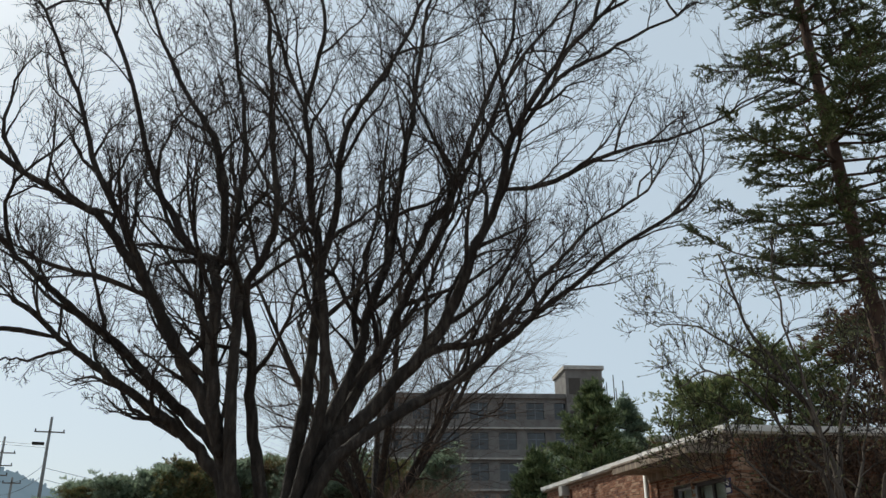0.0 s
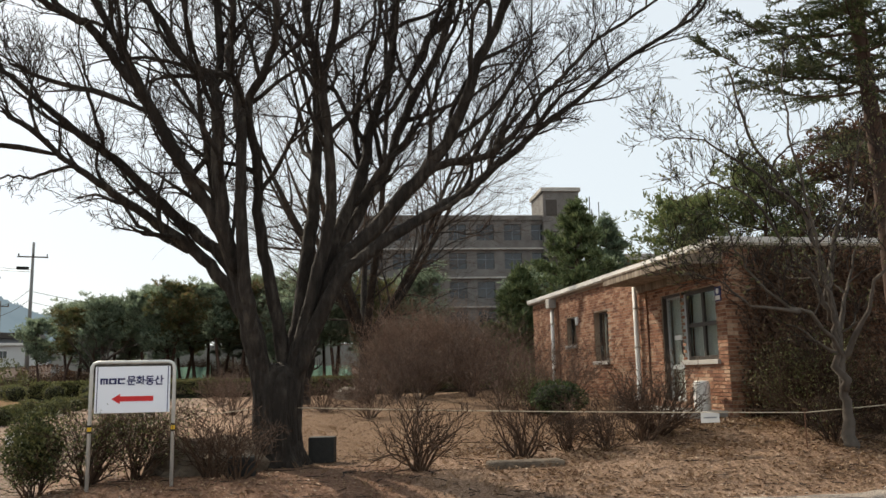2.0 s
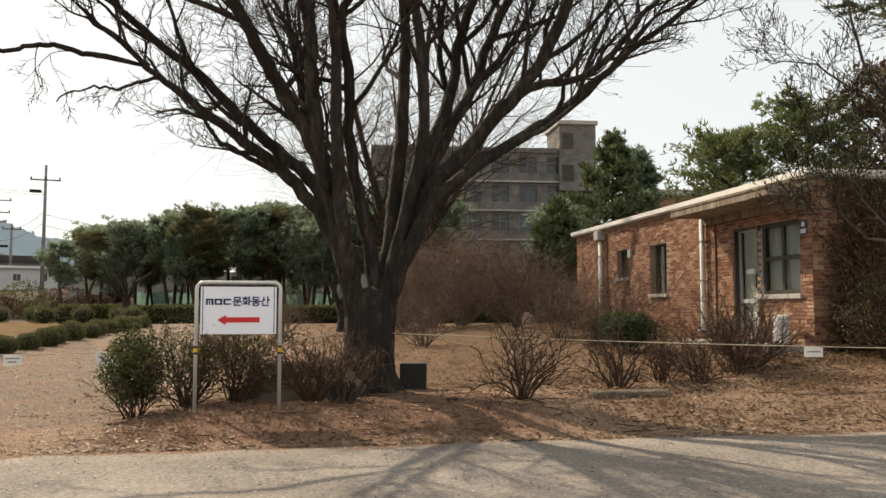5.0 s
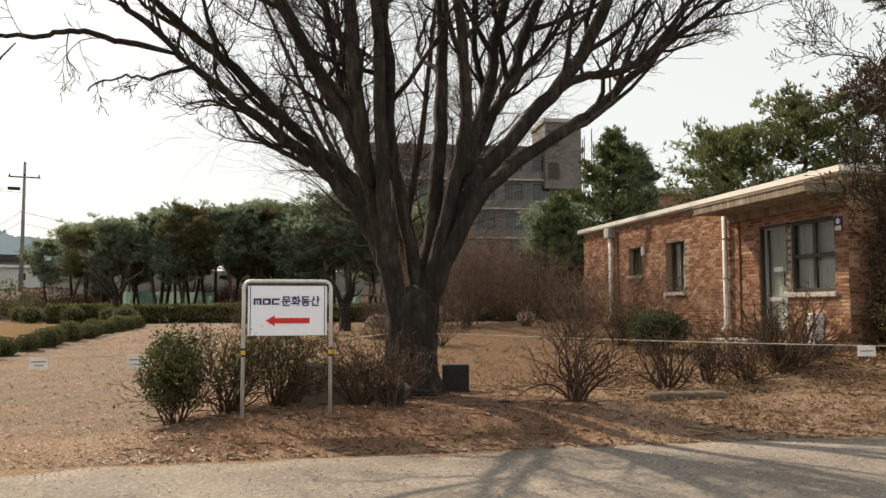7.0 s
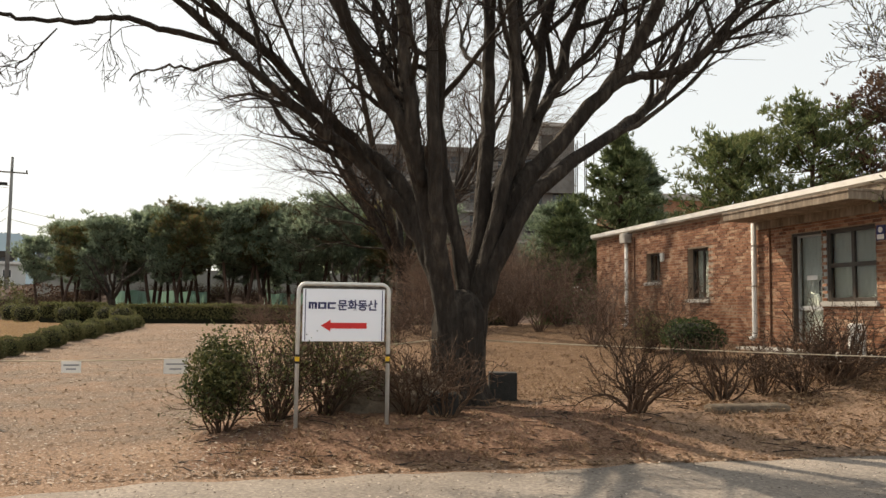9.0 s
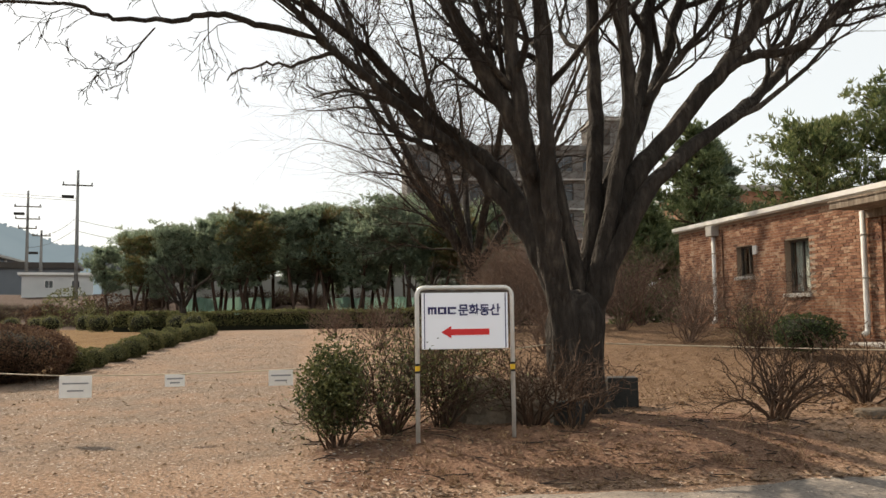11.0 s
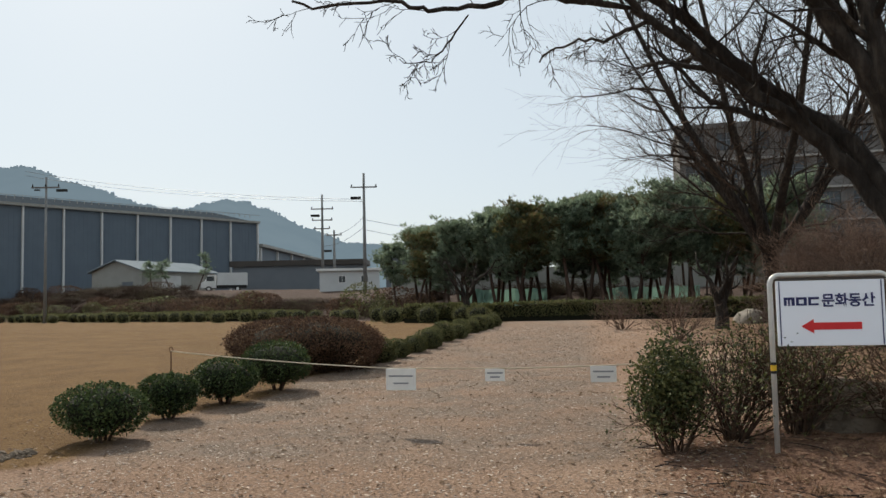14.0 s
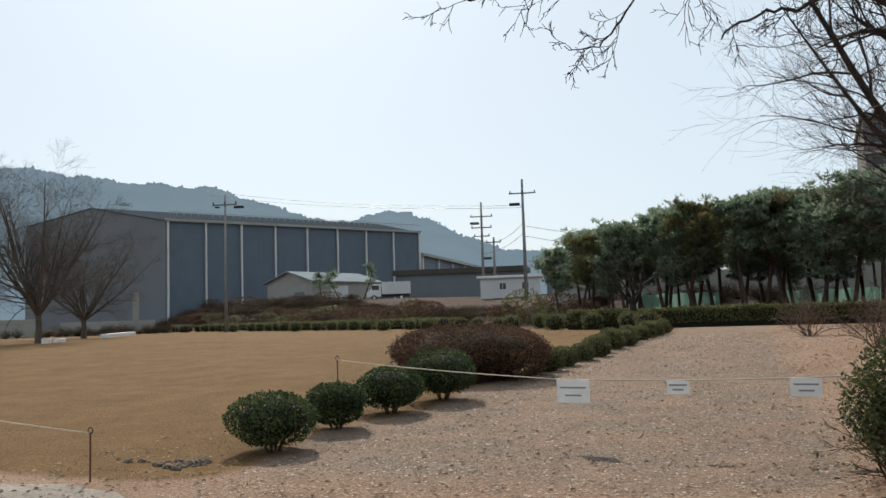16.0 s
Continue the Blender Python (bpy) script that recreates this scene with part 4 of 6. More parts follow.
def pine(rng, tall, bare, wide, mat="needle", tufts=24, cone=0.0, size=0.3, label="dark green pine with a bare leaning trunk", layers=19, stout=1.0):
    """A pine: bent trunk, limbs, and on them plates of needle sprays."""
    t = thing("pine_tree", label, "tree", group="pines")
    bend = [rng.uniform(-0.9, 0.9) * (0.2 if cone else 1) for _ in range(4)]
    run = [(0, 0, -0.2), (bend[0] * 0.6, bend[1] * 0.6, tall * 0.35), (bend[0] + bend[2] * 0.5, bend[1], tall * 0.7), (bend[0] * 0.7, bend[1] * 0.7 + bend[3] * 0.4, tall * 0.97)]
    r = (tall * 0.013 + 0.015) * stout
    pts, rad = curve_through(run, [r * 1.2, r, r * 0.65, r * 0.2])
    part("trunk", Shape().tube(pts, rad, 8), "bark_pine", t, "", True)
    crown, wood = Shape(), Shape()
    for k in range(layers):
        u = bare + (1 - bare) * (k + rng.random()) / layers
        f = u * (len(pts) - 1)
        i = min(int(f), len(pts) - 2)
        p = pts[i].lerp(pts[i + 1], f - i)
        v = (u - bare) / (1 - bare)
        reach = wide * ((1 - v) ** 1.05 if cone else (0.5 + 0.8 * v) * (1 - v) ** 0.5 + 0.12) * rng.uniform(0.5, 1.25)
        for b in range(4 if cone else 3):
            a = rng.uniform(0, 6.28)
            d = Vector((math.cos(a), math.sin(a), rng.uniform(-0.05, 0.6) if not cone else rng.uniform(0.0, 0.45)))
            end = p + d * reach
            mid = p.lerp(end, 0.5) + Vector((0, 0, -0.06 * reach))
            wood.tube([p, mid, end], [r * 0.3, r * 0.2, 0.008], 4, False)
            # side shoots, each ending in a brush of needles
            for _ in range(tufts):
                w = rng.random() ** 0.55
                q = p.lerp(end, w) + Vector((rng.gauss(0, 0.24), rng.gauss(0, 0.24), rng.gauss(0.03, 0.14))) * (0.35 + reach * (0.2 if cone else 0.4))
                tuft(crown, rng, q, d * 0.6 + Vector((rng.gauss(0, 0.3), rng.gauss(0, 0.3), 0.9)), size * rng.uniform(0.7, 1.25))
    for _ in range(22):
        tuft(crown, rng, pts[-1] + Vector((rng.gauss(0, 0.2), rng.gauss(0, 0.2), rng.uniform(-0.4, 0.35))), Vector((0, 0, 1)), size)
    part("branchwork", wood, "bark_pine", t)
    part("crown", crown, mat, t, "needle sprays with gaps between them")
    return t


def grove():
    rng = random.Random(21)
    protos = [pine(rng, 6.4, 0.4, 2.1), pine(rng, 7.1, 0.46, 2.2), pine(rng, 5.9, 0.34, 2.2, "needle"), pine(rng, 6.8, 0.43, 2.2, "needle_dull", label="olive-tinged pine with a bare trunk")]
    spots = []
    for k in range(60):
        u = (k % 46) / 45 if k < 46 else (k - 46) / 13
        x = -15.3 + 21.2 * u + rng.uniform(-0.6, 0.6)
        y = 50.5 - 3.0 * u + (k % 3) * 3.2 + rng.uniform(-0.8, 0.8) + (10 if k > 45 else 0)
        spots.append((x, y, (0.7 + 0.24 * min(1, u * 1.9) + rng.uniform(-0.06, 0.1)) * (0.72 if k > 45 else 1)))
    for k, (x, y, sc) in enumerate(spots):
        src = protos[k % 3 if rng.random() < 0.8 else 3]
        m = pose(x, y, height(x, y), 0, 0, rng.uniform(0, 360)) @ Matrix.Diagonal((sc, sc, sc, 1))
        if k < 4:
            protos[k].matrix_basis = m
        else:
            copy_thing(protos[k % 4], pose(x, y, height(x, y), 0, 0, rng.uniform(0, 360))).scale = (sc, sc, sc)


grove()


def conifers():
    rng = random.Random(31)
    for x, y, tall, wide, bare, cone, mat, label in (
        (11.0, 32.5, 7.9, 3.7, 0.04, 1, "needle_light", "bushy fresh green conifer, pointed at the top"),
        (7.9, 31.0, 4.6, 2.6, 0.03, 1, "needle_light", "small bushy green conifer beside the house"),
        (13.5, 36.0, 8.0, 3.4, 0.1, 1, "needle", "dark bushy conifer behind the house"),
        (11.9, 44.0, 6.2, 2.8, 0.1, 0, "needle", "dark spreading pine behind the shrubs"),
        (15.0, 31.0, 7.6, 2.8, 0.2, 0, "needle_olive", "broad olive-green pine behind the roof"),
        (18.0, 31.0, 8.8, 3.2, 0.2, 0, "needle_olive", "broad olive-green pine behind the roof"),
        (20.5, 28.5, 9.8, 3.8, 0.2, 0, "leaf_rust", "tall tree with clinging rust-brown leaves behind the roof"),
        (24.5, 29.0, 10.5, 4.0, 0.2, 0, "needle_dull", "tall rusty-green pine behind the roof"),
    ):
        p = pine(rng, tall, bare, wide, mat, 30, cone, 0.28, label, 34)
        p.matrix_basis = pose(x, y, height(x, y))
    for x, y, tall in ((-49.9, 85.4, 3.0), (-48.2, 86.2, 3.2), (-45.8, 87.2, 4.0)):
        p = pine(rng, tall, 0.35, 0.9, "needle", 7, 0, 0.26, "small loose conifer in front of the shed", 9)
        p.matrix_basis = pose(x, y, height(x, y))


def fir(x, y):
    """The tall fir by the house corner: a straight trunk with level boughs that carry flat sprays."""
    rng = random.Random(37)
    t = thing("fir_tree", "tall dark fir with level sparse boughs", "tree", (x, y, height(x, y)))
    run = [(0, 0, -0.2), (0.0, 0.05, 4.0), (-0.15, 0.1, 8.0), (-0.3, 0.1, 12.0), (-0.4, 0.1, 16.0)]
    pts, rad = curve_through(run, [0.17, 0.14, 0.11, 0.075, 0.02], 6)
    part("trunk", Shape().tube(pts, rad, 10), "bark_pine", t, "straight brown trunk", True)
    wood, crown = Shape(), Shape()
    z = 5.0
    while z < 15.8:
        f = (z + 0.2) / 16.2 * (len(pts) - 1)
        i = min(int(f), len(pts) - 2)
        c = pts[i].lerp(pts[i + 1], f - i)
        reach0 = 2.65 * (1 - ((z - 5.0) / 11.6) ** 1.4) + 0.25
        a0 = rng.uniform(0, 6.28)
        for b in range(rng.randint(3, 5)):
            a = a0 + 6.28 * b / 4.3 + rng.uniform(-0.4, 0.4)
            reach = reach0 * rng.uniform(0.5, 1.1)
            o = Vector((math.cos(a), math.sin(a), 0))
            side = Vector((-o.y, o.x, 0))
            bough = [c + o * reach * u + Vector((0, 0, 0.1 * reach * u - 0.16 * reach * u * (1 - u) * 2 + (0.12 * reach * max(0, u - 0.7)))) for u in (0, 0.25, 0.5, 0.75, 1.0)]
            wood.tube(bough, [0.03, 0.024, 0.018, 0.012, 0.006], 5, False)
            for k in range(int(5 + reach * 9)):
                u = 0.18 + 0.82 * rng.random()
                j = min(3, int(u * 4))
                q = bough[j].lerp(bough[j + 1], u * 4 - j)
                hand = rng.choice((-1, 1))
                d = (o * rng.uniform(0.45, 1.0) + side * hand * rng.uniform(0.4, 1.0) + Vector((0, 0, rng.uniform(-0.15, 0.22)))).normalized()
                L = reach * (1.1 - u) * 0.55 * rng.uniform(0.5, 1.1) + 0.15
                wood.tube([q, q + d * L], [0.007, 0.003], 3, False)
                for m in range(int(L * 66) + 5):
                    w = rng.random()
                    e = (d * 0.7 + side * rng.gauss(0, 0.6) + o * rng.gauss(0, 0.3) + Vector((0, 0, rng.gauss(0.12, 0.22)))).normalized()
                    crown.leaf(q + d * L * w, e, Vector((0, 0, 1)), rng.uniform(0.07, 0.13), 0.028)
        z += rng.uniform(0.28, 0.5)
    part("branchwork", wood, "bark_pine", t)
    part("crown", crown, "needle_fir", t, "flat dark needle sprays with gaps between the boughs")


fir(9.1, 12.0)
conifers()

# ---- shrubs and hedges ----


def clipped_bush(at, r, rng, mat="leaf", leaves=2600, leaf=0.045, label="round clipped evergreen bush", stem=True, group="clipped bushes", core=True, square=2.5):
    b = thing("bush", label, "bush", (at[0], at[1], height(*at)), rng.uniform(0, 360), group)
    rx, ry, rz = r
    c = (0, 0, rz * (1.4 if stem else 0.9))
    s = Shape()
    ph = [rng.uniform(0, 6.28) for _ in range(4)]
    for _ in range(leaves):
        z = rng.uniform(-1, 1)
        a = rng.uniform(0, 6.28)
        q = math.sqrt(1 - z * z)
        lump = 1 + 0.07 * math.sin(3 * a + ph[0] + 2 * z) + 0.05 * math.sin(6 * a + ph[1]) * q + 0.05 * math.sin(5 * z + ph[2]) + rng.gauss(-0.015, 0.04)
        nrm = Vector((q * math.cos(a), q * math.sin(a), z))
        lump /= (math.hypot(nrm.x, nrm.y) ** square + abs(z) ** square) ** (1 / square)
        p = Vector((c[0] + rx * lump * nrm.x, c[1] + ry * lump * nrm.y, c[2] + rz * lump * nrm.z))
        d = (nrm * 0.3 + Vector((rng.gauss(0, 0.6), rng.gauss(0, 0.6), rng.gauss(0.1, 0.5)))).normalized()
        s.leaf(p, d, nrm + Vector((rng.gauss(0, 0.45), rng.gauss(0, 0.45), rng.gauss(0, 0.45))), leaf * rng.uniform(0.7, 1.4), leaf * 0.6)
    part("foliage", s, mat, b)
    # near-black body inside, painting the shade deep between the leaves
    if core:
        part("dark_filler", Shape().blob(c, (rx * 0.84, ry * 0.84, rz * 0.84), rng), "core", b, "", True)
    if stem:
        w = Shape()
        for k in range(7):
            a = rng.uniform(0, 6.28)
            w.tube([(0.05 * math.cos(a), 0.05 * math.sin(a), -0.05), (rx * 0.25 * math.cos(a), ry * 0.25 * math.sin(a), rz * 0.4), (rx * 0.5 * math.cos(a), ry * 0.5 * math.sin(a), rz * 0.8)], [0.018, 0.014, 0.008], 5)
        part("branchwork", w, "twig_brown", b)
    return b


def twiggy_shrub(at, r, tall, rng, stems=16, mat="twig_brown", kids=(6, 3), leaves=0, leafmat="leaf_olive", label="bare brown twiggy shrub", thick=0.014, group="bare shrubs"):
    b = thing("shrub", label, "shrub", (at[0], at[1], height(*at)), rng.uniform(0, 360), group)
    wood, tips = Shape(), []
    for k in range(stems):
        a = rng.uniform(0, 6.28)
        o = rng.random() ** 0.6
        d = Vector((math.cos(a) * o * 1.25 * r / tall, math.sin(a) * o * 1.25 * r / tall, 0.85))
        p = Vector((math.cos(a) * 0.1 * o, math.sin(a) * 0.1 * o, -0.04))
        grow(rng, wood, wood, p, d, tall * rng.uniform(0.7, 1.15), thick * rng.uniform(0.7, 1.2), 0, 0.06, 0.46, kids, 0.48, tips)
    part("branchwork", wood, mat, b)
    if leaves:
        s = Shape()
        for _ in range(leaves):
            p, d = rng.choice(tips)
            s.leaf(p + Vector((rng.gauss(0, 0.07), rng.gauss(0, 0.07), rng.gauss(-0.03, 0.08))), (d + Vector((rng.gauss(0, 0.7), rng.gauss(0, 0.7), rng.gauss(0, 0.5)))).normalized(), Vector((0, 0, 1)), rng.uniform(0.03, 0.06), 0.025)
        part("foliage", s, leafmat, b)
    return b


def garden():
    rng = random.Random(44)
    for x, y, rr in ((-10.0, 12.0, (0.5, 0.46, 0.27)), (-9.95, 13.45, (0.35, 0.34, 0.24)), (-9.8, 14.85, (0.49, 0.47, 0.27)), (-9.5, 16.2, (0.55, 0.52, 0.32))):
        clipped_bush((x, y), rr, rng, leaves=4200, leaf=0.042, label="round clipped evergreen bush beside the gravel path")
    big = clipped_bush((-10.1, 19.6), (1.45, 1.4, 0.55), rng, "leaf_rust", 34000, 0.045, "broad clipped bush with rust-brown winter leaves", False, square=3.4)
    row = [clipped_bush((-8.9, 20.9), (0.33, 0.33, 0.26), rng, "leaf_olive", 3200, 0.045, "clipped olive-green bush in a row", False, "row bushes")]
    for k in range(1, 12):
        y = 20.9 + k * 1.2
        x = -8.8 + 0.075 * (y - 22) + rng.uniform(-0.12, 0.12)
        c = copy_thing(row[0], pose(x, y, height(x, y), 0, 0, rng.uniform(0, 360)))
        q = rng.uniform(0.82, 1.02)
        c.scale = (q, q, q * rng.uniform(0.9, 1.1))
    far = clipped_bush((-12.0, 43.0), (0.5, 0.5, 0.42), rng, "leaf_olive", 1100, 0.07, "clipped low bush along the lawn's far edge", False, "lawn edge bushes")
    for k in range(1, 35):
        x = -12.0 - k * 1.42
        y = 43.0 - 0.62 * (x + 12) + rng.uniform(-0.3, 0.3) - (1.6 if k % 7 == 3 else 0)
        c = copy_thing(far, pose(x, y, height(x, y), 0, 0, rng.uniform(0, 360)))
        q = rng.uniform(0.8, 1.0)
        c.scale = (q, q, q)
    for x, y in ((-9.6, 39.0), (-11.3, 39.6), (-13.2, 40.5), (-8.6, 36.4), (-10.4, 41.4)):
        c = copy_thing(far, pose(x, y, height(x, y), 0, 0, rng.uniform(0, 360)))
        c.scale = (0.95, 0.95, 0.95)
    # shrubs round the sign and along the bank
    leafy_one = twiggy_shrub((-3.72, 11.2), 0.3, 0.8, rng, 18, "twig_brown", (5, 3), 900, "leaf_deep", "leafy evergreen shrub with twiggy stems", group="bank shrubs")
    mass = Shape()
    for _ in range(5200):
        v = Vector((rng.gauss(0, 1), rng.gauss(0, 1), rng.gauss(0, 1))).normalized() * rng.random() ** 0.4
        lobe = 1 + 0.22 * math.sin(3 * math.atan2(v.y, v.x) + 5 * v.z) + 0.16 * math.sin(7 * v.z + 2 * v.x + 5 * math.atan2(v.y, v.x))
        p = Vector((v.x * 0.36 * lobe, v.y * 0.36 * lobe, 0.6 + v.z * 0.48 * lobe))
        if p.z > 0.15:
            mass.leaf(p, Vector((rng.gauss(0, 1), rng.gauss(0, 1), rng.gauss(0.3, 0.8))).normalized(), Vector((rng.gauss(0, 1), rng.gauss(0, 1), 1)), rng.uniform(0.03, 0.06), 0.028)
    part("foliage", mass, "leaf_deep", leafy_one)
    twiggy_shrub((-3.15, 11.4), 0.5, 1.0, rng, 30, leaves=2000, leafmat="leaf_deep", label="half-bare brown shrub with scattered leaves", group="bank shrubs")
    twiggy_shrub((-2.55, 11.5), 0.34, 1.1, rng, 26, "twig_brown", (6, 4), 2000, "leaf_deep", "dark leafy shrub behind the sign", group="bank shrubs")
    twiggy_shrub((-1.6, 11.3), 0.42, 1.0, rng, 22, label="bare brown twiggy shrub by the rock")
    twiggy_shrub((-1.25, 11.0), 0.3, 0.8, rng, 14)
    twiggy_shrub((1.08, 11.0), 0.62, 1.05, rng, 22, label="bare brown shrub with upright stems", thick=0.02)
    twiggy_shrub((2.63, 11.7), 0.35, 0.95, rng, 16, label="bare brown shrub with upright stems", thick=0.02)
    twiggy_shrub((5.05, 12.5), 0.95, 1.25, rng, 34, label="tangled bare brown shrub", thick=0.022)
    twiggy_shrub((3.4, 11.9), 0.55, 0.85, rng, 20, label="tangled bare brown shrub")
    twiggy_shrub((4.7, 12.2), 0.6, 0.9, rng, 24, label="tangled bare brown shrub")
    twiggy_shrub((4.0, 11.9), 0.5, 0.8, rng, 20, label="tangled bare brown shrub")
    clipped_bush((4.42, 15.6), (0.52, 0.5, 0.3), rng, "leaf", 3400, 0.045, "clipped evergreen bush on short bare stems")
    twiggy_shrub((4.4, 17.2), 0.5, 0.85, rng, 26, leaves=900, label="half-bare olive shrub behind the clipped bush")
    twiggy_shrub((7.5, 12.2), 0.8, 1.35, rng, 40, leaves=3000, label="large tangled shrub with olive leaves by the house corner")
    twiggy_shrub((7.8, 12.3), 0.9, 1.5, rng, 30, leaves=500, label="large tangled shrub by the shaded wall")
    twiggy_shrub((8.4, 11.6), 0.8, 1.1, rng, 50, leaves=1300, leafmat="leaf_dry", label="dense tangled brown shrub with clinging dry leaves")
    twiggy_shrub((7.2, 11.2), 0.5, 0.8, rng, 24, leaves=200, label="tangled bare shrub by the house corner")
    for x, y, r, h in ((4.3, 31.0, 1.3, 3.3), (3.2, 32.5, 1.1, 2.8), (5.6, 30.2, 1.1, 2.6)):
        twiggy_shrub((x, y), r, h, rng, 90, "twig_tan", (9, 6), label="tall dry pinkish-brown shrub", thick=0.016, group="dry shrubs")
    # dry shrubs behind the tree and along the house
    for x, y, r, h in ((1.2, 20.5, 1.0, 1.2), (4.4, 20.0, 0.9, 1.5), (5.6, 22.0, 1.2, 1.9), (4.6, 24.5, 1.3, 2.2), (5.9, 19.2, 0.8, 1.6), (3.2, 26.0, 1.3, 2.0), (6.0, 26.5, 1.2, 2.4), (1.6, 27.0, 1.2, 1.8), (5.2, 29.0, 1.4, 2.4), (0.2, 23.5, 0.8, 1.0), (-2.3, 23.2, 0.8, 1.25), (3.0, 30.0, 1.5, 2.3), (-3.2, 30.5, 0.9, 1.2)):
        twiggy_shrub((x, y), r, h, rng, 30, "twig_dry", label="dry brown twiggy shrub", thick=0.012, group="dry shrubs")


garden()


def hedge(a, b, tall, half, leaves_n, seed, label):
    """A low clipped hedge from a to b."""
    rng = random.Random(seed)
    h = thing("hedge", label, "hedge", group="hedges")
    core, leaves = Shape(), Shape()
    a, b = Vector(a), Vector(b)
    d = (b - a).normalized()
    o = Vector((-d.y, d.x))
    n = 60
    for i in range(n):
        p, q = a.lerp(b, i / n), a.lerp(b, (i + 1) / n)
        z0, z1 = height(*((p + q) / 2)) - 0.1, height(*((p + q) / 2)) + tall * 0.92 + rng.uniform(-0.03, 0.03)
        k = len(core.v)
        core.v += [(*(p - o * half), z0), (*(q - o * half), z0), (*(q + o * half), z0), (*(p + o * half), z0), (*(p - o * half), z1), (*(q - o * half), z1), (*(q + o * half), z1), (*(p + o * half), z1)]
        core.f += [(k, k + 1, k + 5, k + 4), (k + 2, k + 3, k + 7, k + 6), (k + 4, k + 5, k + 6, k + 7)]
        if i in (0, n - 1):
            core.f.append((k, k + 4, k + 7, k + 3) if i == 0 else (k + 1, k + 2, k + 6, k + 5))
    near = -1 if o.y > 0 else 1
    for _ in range(leaves_n):
        p = a.lerp(b, rng.random())
        if rng.random() < 0.45:
            p = p + o * near * (half + 0.02 + abs(rng.gauss(0, 0.04)))
            z = rng.uniform(0.22, 1.0) * tall
        else:
            p = p + o * rng.uniform(-half - 0.05, half)
            z = tall * (0.94 + 0.03 * math.sin(p.x * 0.9) + 0.02 * math.sin(p.x * 2.3)) + abs(rng.gauss(0, 0.05))
        leaves.leaf(Vector((p.x, p.y, height(p.x, p.y) + z)), Vector((rng.gauss(0, 1), -0.4 + rng.gauss(0, 1), 0.5 + rng.random())).normalized(), Vector((rng.gauss(0, 1), rng.gauss(0, 1), 1)), 0.1, 0.06)
    # the hedge's inner shade is a near-black box behind its leaves
    part("dark_filler", core, "core", h)
    part("foliage", leaves, "leaf_olive", h)


hedge((-12.5, 40.5), (9.0, 40.5), 0.78, 0.4, 17000, 8, "low clipped hedge, olive leaves over a near-black filler")
hedge((-22.0, 51.8), (-56.0, 72.8), 0.62, 0.5, 16000, 9, "long low hedge behind the lawn's edge bushes")

# ---- sign, stones, ropes ----
SX0, SX1, SY = -2.93, -1.98, 10.58


